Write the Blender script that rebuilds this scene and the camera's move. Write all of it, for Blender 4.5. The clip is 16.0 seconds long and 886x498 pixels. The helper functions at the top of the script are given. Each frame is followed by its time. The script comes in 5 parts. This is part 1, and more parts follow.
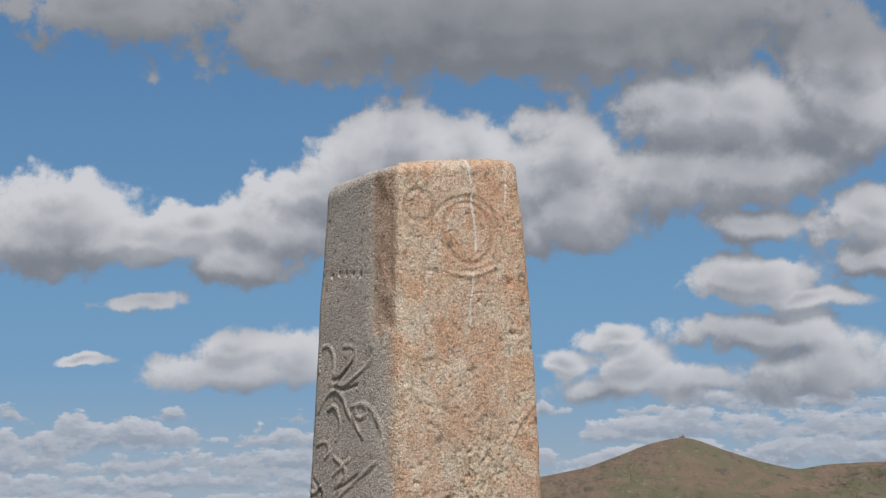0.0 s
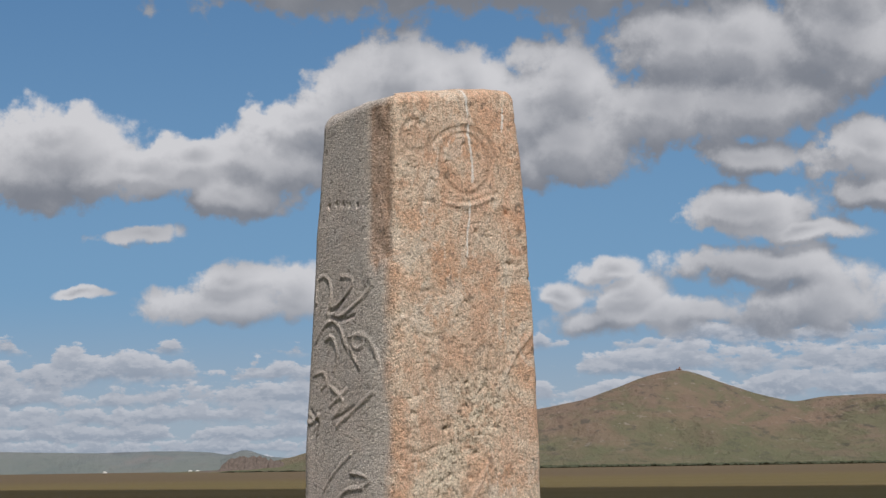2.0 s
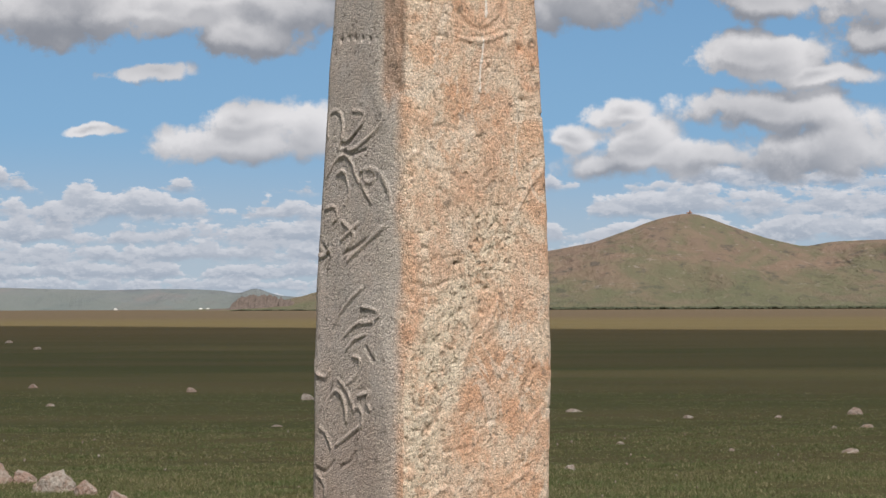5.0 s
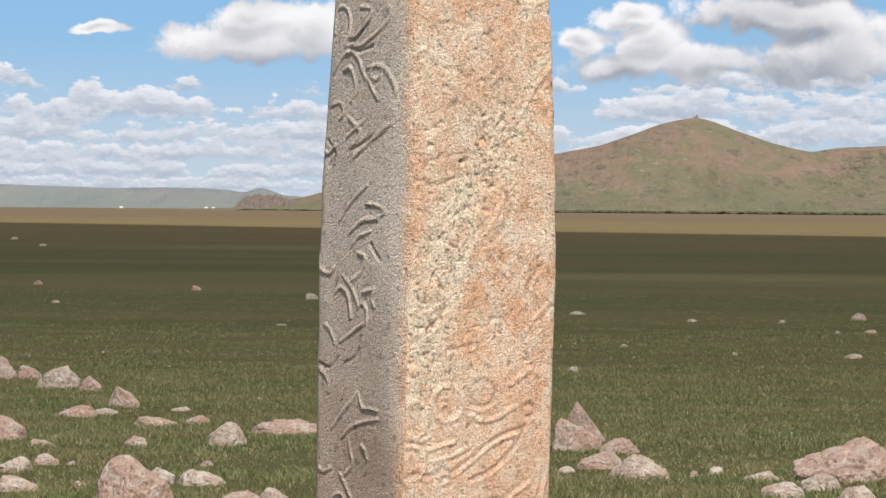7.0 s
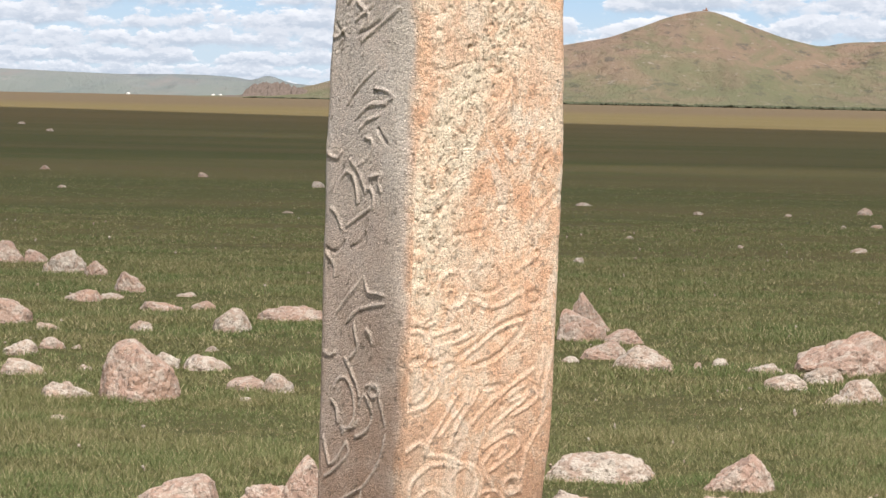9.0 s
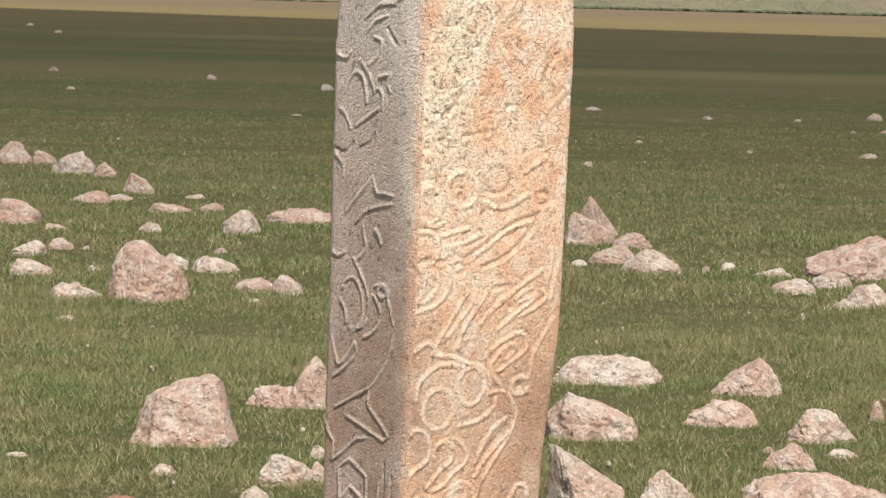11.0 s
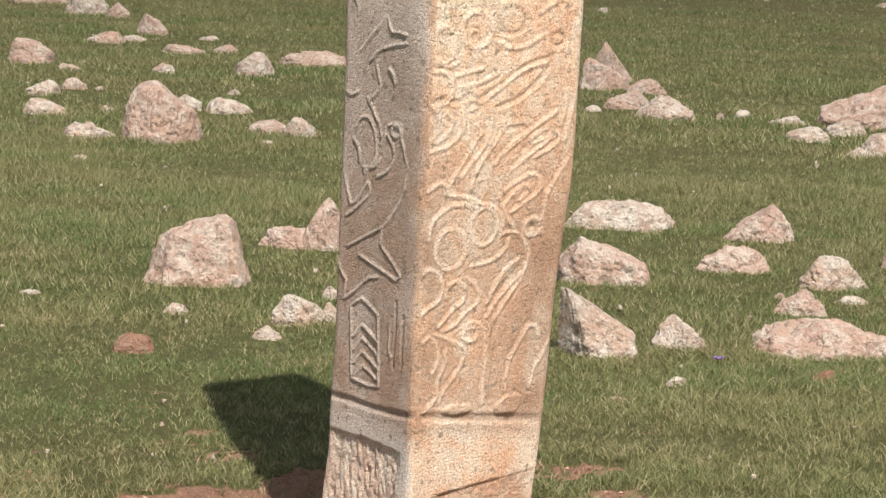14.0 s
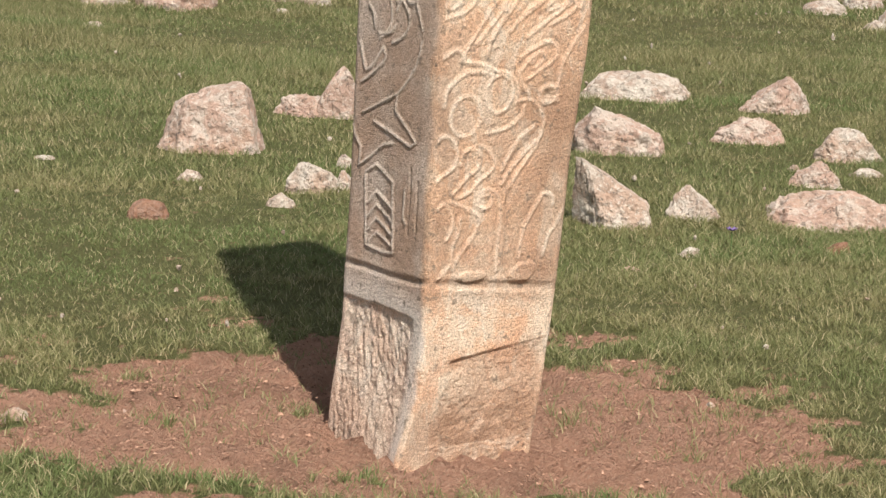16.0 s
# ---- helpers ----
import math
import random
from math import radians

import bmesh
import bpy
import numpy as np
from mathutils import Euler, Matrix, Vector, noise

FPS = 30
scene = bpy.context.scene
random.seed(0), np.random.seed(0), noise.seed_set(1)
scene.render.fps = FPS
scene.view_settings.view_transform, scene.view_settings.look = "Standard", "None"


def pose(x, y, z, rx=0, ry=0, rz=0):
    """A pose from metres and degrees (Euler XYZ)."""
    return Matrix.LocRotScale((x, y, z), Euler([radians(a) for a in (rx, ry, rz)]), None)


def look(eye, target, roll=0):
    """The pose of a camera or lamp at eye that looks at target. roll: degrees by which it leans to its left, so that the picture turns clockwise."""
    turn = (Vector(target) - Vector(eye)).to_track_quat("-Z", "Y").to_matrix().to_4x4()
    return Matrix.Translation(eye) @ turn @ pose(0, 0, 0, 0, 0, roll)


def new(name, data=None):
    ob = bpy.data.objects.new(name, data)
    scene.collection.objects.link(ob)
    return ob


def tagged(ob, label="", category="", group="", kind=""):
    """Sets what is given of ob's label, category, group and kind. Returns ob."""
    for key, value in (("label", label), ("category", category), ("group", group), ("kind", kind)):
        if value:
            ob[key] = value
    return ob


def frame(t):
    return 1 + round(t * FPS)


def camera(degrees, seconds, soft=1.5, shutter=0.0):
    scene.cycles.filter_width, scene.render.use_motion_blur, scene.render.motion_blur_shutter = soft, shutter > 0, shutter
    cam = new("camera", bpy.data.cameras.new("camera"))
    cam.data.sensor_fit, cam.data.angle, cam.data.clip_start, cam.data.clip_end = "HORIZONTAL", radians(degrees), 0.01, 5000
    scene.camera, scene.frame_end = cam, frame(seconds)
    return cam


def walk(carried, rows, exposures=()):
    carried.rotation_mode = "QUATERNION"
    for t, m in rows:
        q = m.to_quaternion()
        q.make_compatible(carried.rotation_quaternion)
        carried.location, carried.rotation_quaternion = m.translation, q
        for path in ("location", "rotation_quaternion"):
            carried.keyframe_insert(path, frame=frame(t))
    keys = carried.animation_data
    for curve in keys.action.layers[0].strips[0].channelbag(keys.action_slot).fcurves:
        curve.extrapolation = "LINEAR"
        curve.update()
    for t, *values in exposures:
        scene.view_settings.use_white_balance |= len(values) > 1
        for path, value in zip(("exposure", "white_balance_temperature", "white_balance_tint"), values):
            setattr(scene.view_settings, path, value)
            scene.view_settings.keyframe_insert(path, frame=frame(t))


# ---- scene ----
# ---- camera: a long lens on a tripod head that tilts down the stone ----
LENS = 19.48
cam = camera(LENS, 16.0, soft=1.45)
PATH = [
    (0.0, 0.002, -0.008, 1.673, 6.324, 0.405, -0.775),
    (0.5, 0.002, -0.007, 1.673, 6.246, 0.451, -0.830),
    (1.0, 0.002, -0.007, 1.673, 6.100, 0.467, -0.818),
    (1.5, 0.003, -0.006, 1.670, 5.487, 0.512, -0.810),
    (2.0, 0.002, -0.006, 1.668, 4.832, 0.455, -0.834),
    (2.5, 0.002, -0.004, 1.665, 3.986, 0.482, -0.674),
    (3.0, 0.002, -0.004, 1.663, 3.483, 0.363, -0.661),
    (3.5, 0.002, -0.003, 1.661, 2.961, 0.271, -0.551),
    (4.0, 0.001, -0.003, 1.659, 2.411, 0.228, -0.406),
    (6.3, 0.000, 0.000, 1.650, -0.041, 0.081, 0.189),
    (6.5, -0.000, 0.000, 1.649, -0.240, 0.062, 0.289),
    (7.0, -0.000, 0.001, 1.647, -0.877, 0.062, 0.469),
    (7.5, -0.000, 0.001, 1.644, -1.502, 0.079, 0.573),
    (8.0, -0.000, 0.002, 1.642, -2.114, 0.102, 0.589),
    (8.5, -0.001, 0.002, 1.640, -2.695, 0.041, 0.808),
    (9.0, -0.001, 0.003, 1.637, -3.314, -0.043, 1.193),
    (11.3, -0.002, 0.005, 1.628, -5.732, -0.194, 1.521),
    (11.5, -0.002, 0.005, 1.627, -5.926, -0.208, 1.575),
    (12.0, -0.003, 0.005, 1.625, -6.532, -0.288, 1.764),
    (12.5, -0.003, 0.005, 1.622, -7.227, -0.304, 1.901),
    (13.0, -0.002, 0.006, 1.620, -7.783, -0.150, 1.961),
    (13.5, -0.003, 0.006, 1.618, -8.381, -0.207, 1.965),
    (14.0, -0.003, 0.006, 1.616, -8.867, -0.366, 2.071),
    (14.5, -0.004, 0.006, 1.614, -9.521, -0.489, 2.208),
    (15.0, -0.004, 0.007, 1.610, -10.316, -0.564, 2.270),
    (15.5, -0.005, 0.007, 1.607, -11.093, -0.612, 2.386),
    (16.0, -0.005, 0.007, 1.605, -11.719, -0.556, 2.502),
]


def aim(x, y, z, pitch, yaw, roll):
    p, w = radians(pitch), radians(yaw)
    way = Vector((math.cos(p) * math.sin(w), math.cos(p) * math.cos(w), math.sin(p)))
    eye = Vector((x, y, z))
    return look(eye, eye + way, roll)


walk(cam, [(t, aim(*r)) for t, *r in PATH],
     exposures=[(0.0, -0.47, 6050, 11), (2.0, -0.47, 6150, 12), (4.0, -0.27, 6250, 12), (6.5, 0.10, 6350, 12), (7.0, 0.20, 6350, 12),
                (9.0, 0.46, 6400, 12), (12.5, 0.50, 6400, 11), (16.0, 0.52, 6450, 10)])

# ---- sun and sky ----
SUN = Vector((0.54, -1.80, 2.43)).normalized()
sun_data = bpy.data.lights.new("sun", "SUN")
sun_data.energy, sun_data.angle, sun_data.color = 5.2, radians(0.6), (1.0, 0.93, 0.83)
sun = new("sun", sun_data)
sun.matrix_world = look(SUN * 50, (0, 0, 0))


class Nodes:
    """Short hand for building node trees."""

    def __init__(self, tree):
        self.tree = tree

    def add(self, kind, *inputs, **settings):
        n = self.tree.nodes.new(kind)
        for k, v in settings.items():
            if k == "operation":
                n.operation = v
            elif k == "data_type":
                n.data_type = v
            elif k == "blend_type":
                n.blend_type = v
            elif k == "interpolation_type":
                n.interpolation_type = v
            elif k == "feature":
                n.feature = v
            elif k == "noise_dimensions":
                n.noise_dimensions = v
        for i, v in enumerate(inputs):
            self.put(n.inputs[i], v)
        return n

    def put(self, socket, v):
        if v is None:
            return
        if isinstance(v, bpy.types.NodeSocket):
            self.tree.links.new(v, socket)
        else:
            socket.default_value = v

    def m(self, op, a, b=None, c=None):
        return self.add("ShaderNodeMath", a, b, c, operation=op).outputs[0]

    def v(self, op, a, b=None):
        n = self.add("ShaderNodeVectorMath", a, b, operation=op)
        return n.outputs["Value"] if op in ("LENGTH", "DOT_PRODUCT", "DISTANCE") else n.outputs[0]

    def noise(self, vec, scale, detail=4.0, rough=0.55, warp=0.0):
        n = self.tree.nodes.new("ShaderNodeTexNoise")
        self.put(n.inputs["Vector"], vec)
        n.inputs["Scale"].default_value, n.inputs["Detail"].default_value = scale, detail
        n.inputs["Roughness"].default_value, n.inputs["Distortion"].default_value = rough, warp
        return n.outputs[0]

    def cells(self, vec, scale, feature="F1"):
        n = self.tree.nodes.new("ShaderNodeTexVoronoi")
        n.feature = feature
        self.put(n.inputs["Vector"], vec)
        n.inputs["Scale"].default_value = scale
        return n

    def span(self, x, a, b, lo=0.0, hi=1.0):
        n = self.tree.nodes.new("ShaderNodeMapRange")
        n.interpolation_type = "SMOOTHSTEP"
        for i, val in enumerate((x, a, b, lo, hi)):
            self.put(n.inputs[i], val)
        return n.outputs[0]

    def mix(self, f, a, b, how="MIX"):
        n = self.tree.nodes.new("ShaderNodeMix")
        n.data_type, n.blend_type = "RGBA", how
        self.put(n.inputs[0], f)
        for i, c in ((6, a), (7, b)):
            self.put(n.inputs[i], (*c, 1) if isinstance(c, tuple) and len(c) == 3 else c)
        return n.outputs[2]

    def xyz(self, x, y, z=0.0):
        return self.add("ShaderNodeCombineXYZ", x, y, z).outputs[0]


CLOUDS = []


def cloud(az, el, wide, high):
    """One heap of cloud: where it stands in the sky, in degrees, and its half sizes."""
    CLOUDS.append((az, el, wide, high))


cloud(1.70, 11.45, 7.03, 1.19)
cloud(3.21, 10.73, 5.02, 0.50)
cloud(-2.60, 10.95, 1.90, 0.62)
cloud(-7.06, 11.60, 1.90, 0.62)
cloud(-0.31, 8.79, 0.94, 0.78)
cloud(-1.39, 8.30, 1.38, 0.69)
cloud(1.02, 8.52, 0.88, 0.69)
cloud(3.24, 8.61, 1.07, 0.69)
cloud(1.39, 7.83, 3.51, 0.94)
cloud(3.15, 7.17, 1.38, 0.82)
cloud(-2.41, 7.74, 1.13, 0.50)
cloud(-8.05, 7.35, 1.50, 0.60)
cloud(-8.66, 6.75, 1.51, 0.75)
cloud(-6.31, 6.63, 2.20, 0.50)
cloud(-5.06, 6.88, 1.13, 0.50)
cloud(-3.42, 6.87, 1.63, 0.63)
cloud(-4.18, 6.13, 1.13, 0.45)
cloud(5.84, 9.42, 1.38, 0.75)
cloud(7.35, 9.31, 1.88, 0.88)
cloud(9.22, 9.24, 2.01, 1.00)
cloud(5.43, 7.87, 1.63, 0.75)
cloud(7.31, 7.94, 1.88, 0.75)
cloud(9.50, 10.47, 1.13, 0.88)
cloud(8.03, 11.39, 0.50, 0.50)
cloud(7.28, 6.70, 1.00, 0.35)
cloud(7.37, 5.45, 1.44, 0.45)
cloud(8.59, 5.04, 1.07, 0.21)
cloud(9.88, 6.80, 1.13, 0.56)
cloud(10.10, 5.87, 0.88, 0.38)
cloud(-6.20, 5.15, 0.80, 0.17)
cloud(-7.40, 3.95, 0.60, 0.10)
cloud(-4.25, 4.23, 0.78, 0.35)
cloud(-4.44, 3.69, 1.63, 0.43)
cloud(-2.82, 3.93, 0.94, 0.53)
cloud(4.09, 4.27, 0.63, 0.25)
cloud(4.58, 3.70, 0.75, 0.38)
cloud(3.08, 3.79, 0.50, 0.25)
cloud(7.46, 4.33, 1.88, 0.40)
cloud(8.80, 3.67, 1.51, 0.69)
cloud(5.07, 3.25, 2.26, 0.35)


def cloud_group():
    """Cloud cover at a place of the sky given as (azimuth, height, 0) in degrees."""
    g = bpy.data.node_groups.new("cloud_cover", "ShaderNodeTree")
    g.interface.new_socket("Place", in_out="INPUT", socket_type="NodeSocketVector")
    g.interface.new_socket("Cover", in_out="OUTPUT", socket_type="NodeSocketFloat")
    g.interface.new_socket("Body", in_out="OUTPUT", socket_type="NodeSocketFloat")
    k = Nodes(g)
    src = g.nodes.new("NodeGroupInput").outputs[0]
    out = g.nodes.new("NodeGroupOutput")
    n1 = g.nodes.new("ShaderNodeTexNoise")
    k.put(n1.inputs["Vector"], src)
    n1.inputs["Scale"].default_value, n1.inputs["Detail"].default_value, n1.inputs["Roughness"].default_value = 0.55, 5.0, 0.55
    wob = k.v("MULTIPLY", k.v("SUBTRACT", n1.outputs["Color"], (0.5, 0.5, 0.5)), (1.5, 0.9, 0.0))
    p = k.v("ADD", src, wob)
    best = None
    for az, el, wide, high in CLOUDS:
        d = k.v("LENGTH", k.v("MULTIPLY", k.v("SUBTRACT", p, (az, el, 0)), (0.72 / wide, 0.68 / high, 0)))
        best = d if best is None else k.m("SMOOTH_MIN", best, d, 0.25)
    heaps = k.m("SUBTRACT", 1.0, best)
    # loose clouds: scattered heaps outside the mapped part of the sky
    sep = g.nodes.new("ShaderNodeSeparateXYZ")
    k.put(sep.inputs[0], src)
    low = k.m("ADD", k.m("MAXIMUM", sep.outputs[1], 0.0), 0.9)
    rows = k.xyz(k.m("DIVIDE", sep.outputs[0], k.m("POWER", low, 0.35)), k.m("MULTIPLY", k.m("LOGARITHM", low, 2.718), 5.2))
    r = k.noise(rows, 0.75, 5.0, 0.58)
    aside = k.span(k.m("ABSOLUTE", sep.outputs[0]), 10.5, 16.0)
    over = k.span(sep.outputs[1], 12.0, 18.0)
    where = k.m("MAXIMUM", aside, over)
    loose = k.m("SUBTRACT", k.m("MULTIPLY", k.m("SUBTRACT", r, 0.37), 5.0), k.m("MULTIPLY", k.m("SUBTRACT", 1.0, where), 3.0))
    fine = k.m("MULTIPLY", k.m("SUBTRACT", k.noise(src, 1.1, 9.0, 0.62), 0.5), 1.35)
    turn = k.v("ADD", src, k.v("MULTIPLY", wob, (0.35, 0.35, 0.0)))
    puffs = k.m("MULTIPLY", k.m("SUBTRACT", 0.42, k.cells(turn, 1.25).outputs["Distance"]), 0.34)
    small = k.m("MULTIPLY", k.m("SUBTRACT", 0.42, k.cells(k.v("ADD", turn, k.v("MULTIPLY", wob, (0.3, 0.3, 0.0))), 3.1).outputs["Distance"]), 0.16)
    body = k.m("ADD", k.m("MAXIMUM", heaps, loose), k.m("MULTIPLY", puffs, 0.9))
    cover = k.m("ADD", k.m("ADD", k.m("MAXIMUM", heaps, loose), fine), k.m("ADD", puffs, small))
    k.put(out.inputs[0], cover)
    k.put(out.inputs[1], k.m("ADD", body, k.m("MULTIPLY", fine, 0.55)))
    return g


world = bpy.data.worlds.new("sky")
scene.world = world
world.use_nodes = True
wt = world.node_tree
wt.nodes.clear()
w = Nodes(wt)
sky = wt.nodes.new("ShaderNodeTexSky")
sky.sky_type, sky.sun_disc = "NISHITA", False
sky.sun_elevation, sky.sun_rotation = math.asin(SUN.z), math.atan2(SUN.x, SUN.y)
sky.altitude, sky.air_density, sky.dust_density, sky.ozone_density = 1400, 1.0, 0.2, 1.0
way = wt.nodes.new("ShaderNodeTexCoord").outputs["Generated"]
wsep = wt.nodes.new("ShaderNodeSeparateXYZ")
w.put(wsep.inputs[0], way)
az = w.m("MULTIPLY", w.m("ARCTAN2", wsep.outputs[0], wsep.outputs[1]), 57.2958)
el = w.m("MULTIPLY", w.m("ARCSINE", wsep.outputs[2]), 57.2958)
place = w.xyz(az, el)
cover_group = cloud_group()


def cover_at(shift):
    n = wt.nodes.new("ShaderNodeGroup")
    n.node_tree = cover_group
    w.put(n.inputs[0], w.v("ADD", place, shift))
    return n.outputs


here, above = cover_at((0, 0, 0)), cover_at(w.xyz(0.12, w.span(el, 0.0, 9.0, 0.16, 0.55)))
over = cover_at((0.25, 1.2, 0))[1]
thick = w.span(here[0], -0.04, w.span(el, 6.0, 2.0, 0.26, 0.45))
lit = w.m("ADD", w.m("MULTIPLY", w.span(w.m("SUBTRACT", here[1], above[1]), -0.30, 0.42), 0.6),
          w.m("MULTIPLY", w.span(w.m("SUBTRACT", here[1], over), -0.5, 0.8), 0.5))
dense = w.span(here[1], 0.30, 1.15)
lit2 = w.m("MULTIPLY", lit, w.m("SUBTRACT", 1.0, w.m("MULTIPLY", dense, 0.58)))
tone = w.mix(lit2, (0.29, 0.305, 0.335), (0.86, 0.84, 0.82))
haze = w.span(el, 6.0, 0.5)
tone = w.mix(w.m("MULTIPLY", haze, 0.30), tone, (0.44, 0.50, 0.575))
tone = w.mix(w.span(el, 9.7, 10.7, 0.0, 0.65), tone, (0.24, 0.25, 0.262))
deep = w.mix(w.span(el, 3.0, 13.0), (0.235, 0.44, 0.66), (0.125, 0.28, 0.51))
deep = w.mix(w.span(el, 4.2, 0.8), deep, (0.43, 0.52, 0.615))
air = w.mix(1.0, sky.outputs[0], (0.066, 0.078, 0.090), "MULTIPLY")
air = w.mix(w.span(el, 40.0, 12.0, 0.0, 0.85), air, deep)


def cloud_row(under, base, tall, gaps, seed):
    """One bank of heaped clouds with a flat grey foot at a height of the sky, in degrees, over what lies under it."""
    along = w.m("ADD", w.m("MULTIPLY", az, 0.42 / tall), seed * 7.3)
    heap = w.noise(w.xyz(along, seed * 3.1), 0.34, 4.0, 0.6)
    bulge = w.noise(w.xyz(along, w.m("MULTIPLY", el, 0.85 / tall), seed), 1.25, 7.0, 0.62)
    rise = w.m("MULTIPLY", w.m("SUBTRACT", w.span(heap, gaps - 0.06, gaps + 0.16), 0.12), 1.25 * tall)
    up = w.m("SUBTRACT", el, base)
    crown = w.m("ADD", w.m("SUBTRACT", rise, up), w.m("MULTIPLY", w.m("SUBTRACT", bulge, 0.5), 3.0 * tall))
    foot = w.m("ADD", up, w.m("MULTIPLY", w.m("SUBTRACT", bulge, 0.5), 1.6 * tall))
    there = w.m("MULTIPLY", w.span(crown, 0.0, 0.22 * tall), w.span(foot, -0.10 * tall, 0.35 * tall))
    higher = w.noise(w.xyz(w.m("ADD", along, 0.03), w.m("MULTIPLY", w.m("ADD", el, 0.22 * tall), 0.85 / tall), seed), 1.25, 7.0, 0.62)
    relief = w.span(w.m("SUBTRACT", bulge, higher), -0.07, 0.09)
    lip = w.span(crown, 0.7 * tall, 0.02 * tall)
    shine = w.m("ADD", w.m("MULTIPLY", relief, 0.42), w.m("ADD", w.m("MULTIPLY", w.span(up, 0.0, 0.9 * tall), 0.25), w.m("MULTIPLY", lip, 0.33)))
    bank = w.mix(shine, (0.35, 0.40, 0.47), (0.88, 0.86, 0.85))
    far = max(0.0, 0.42 - 0.12 * base)
    bank = w.mix(far, bank, (0.46, 0.53, 0.61))
    return w.mix(w.m("MULTIPLY", there, 0.95), under, bank)


for base, tall, gaps, seed in ((0.10, 0.22, 0.32, 1), (0.34, 0.30, 0.32, 2), (0.62, 0.38, 0.32, 3), (0.96, 0.48, 0.32, 4), (1.36, 0.58, 0.32, 5),
                               (1.90, 0.68, 0.34, 6), (2.6, 0.62, 0.47, 7)):
    air = cloud_row(air, base, tall, gaps, seed)
blue = w.add("ShaderNodeBackground", air, 1.0)
grey = w.add("ShaderNodeBackground", tone, 1.0)
sky_mix = w.add("ShaderNodeMixShader", thick, blue.outputs[0], grey.outputs[0])
wout = wt.nodes.new("ShaderNodeOutputWorld")
wt.links.new(sky_mix.outputs[0], wout.inputs[0])

# ---- materials ----
def material(name, rough=0.9, spec=0.3):
    mat = bpy.data.materials.new(name)
    mat.use_nodes = True
    k = Nodes(mat.node_tree)
    b = mat.node_tree.nodes["Principled BSDF"]
    b.inputs["Roughness"].default_value = rough
    b.inputs["Specular IOR Level"].default_value = spec
    return mat, k, b


def bump(k, b, height, strength, distance):
    n = k.tree.nodes.new("ShaderNodeBump")
    n.inputs["Strength"].default_value, n.inputs["Distance"].default_value = strength, distance
    k.put(n.inputs["Height"], height)
    k.put(b.inputs["Normal"], n.outputs[0])


def world_place(k):
    return k.tree.nodes.new("ShaderNodeNewGeometry").outputs["Position"]


def attribute(k, name):
    n = k.tree.nodes.new("ShaderNodeAttribute")
    n.attribute_name = name
    return n.outputs["Fac"]


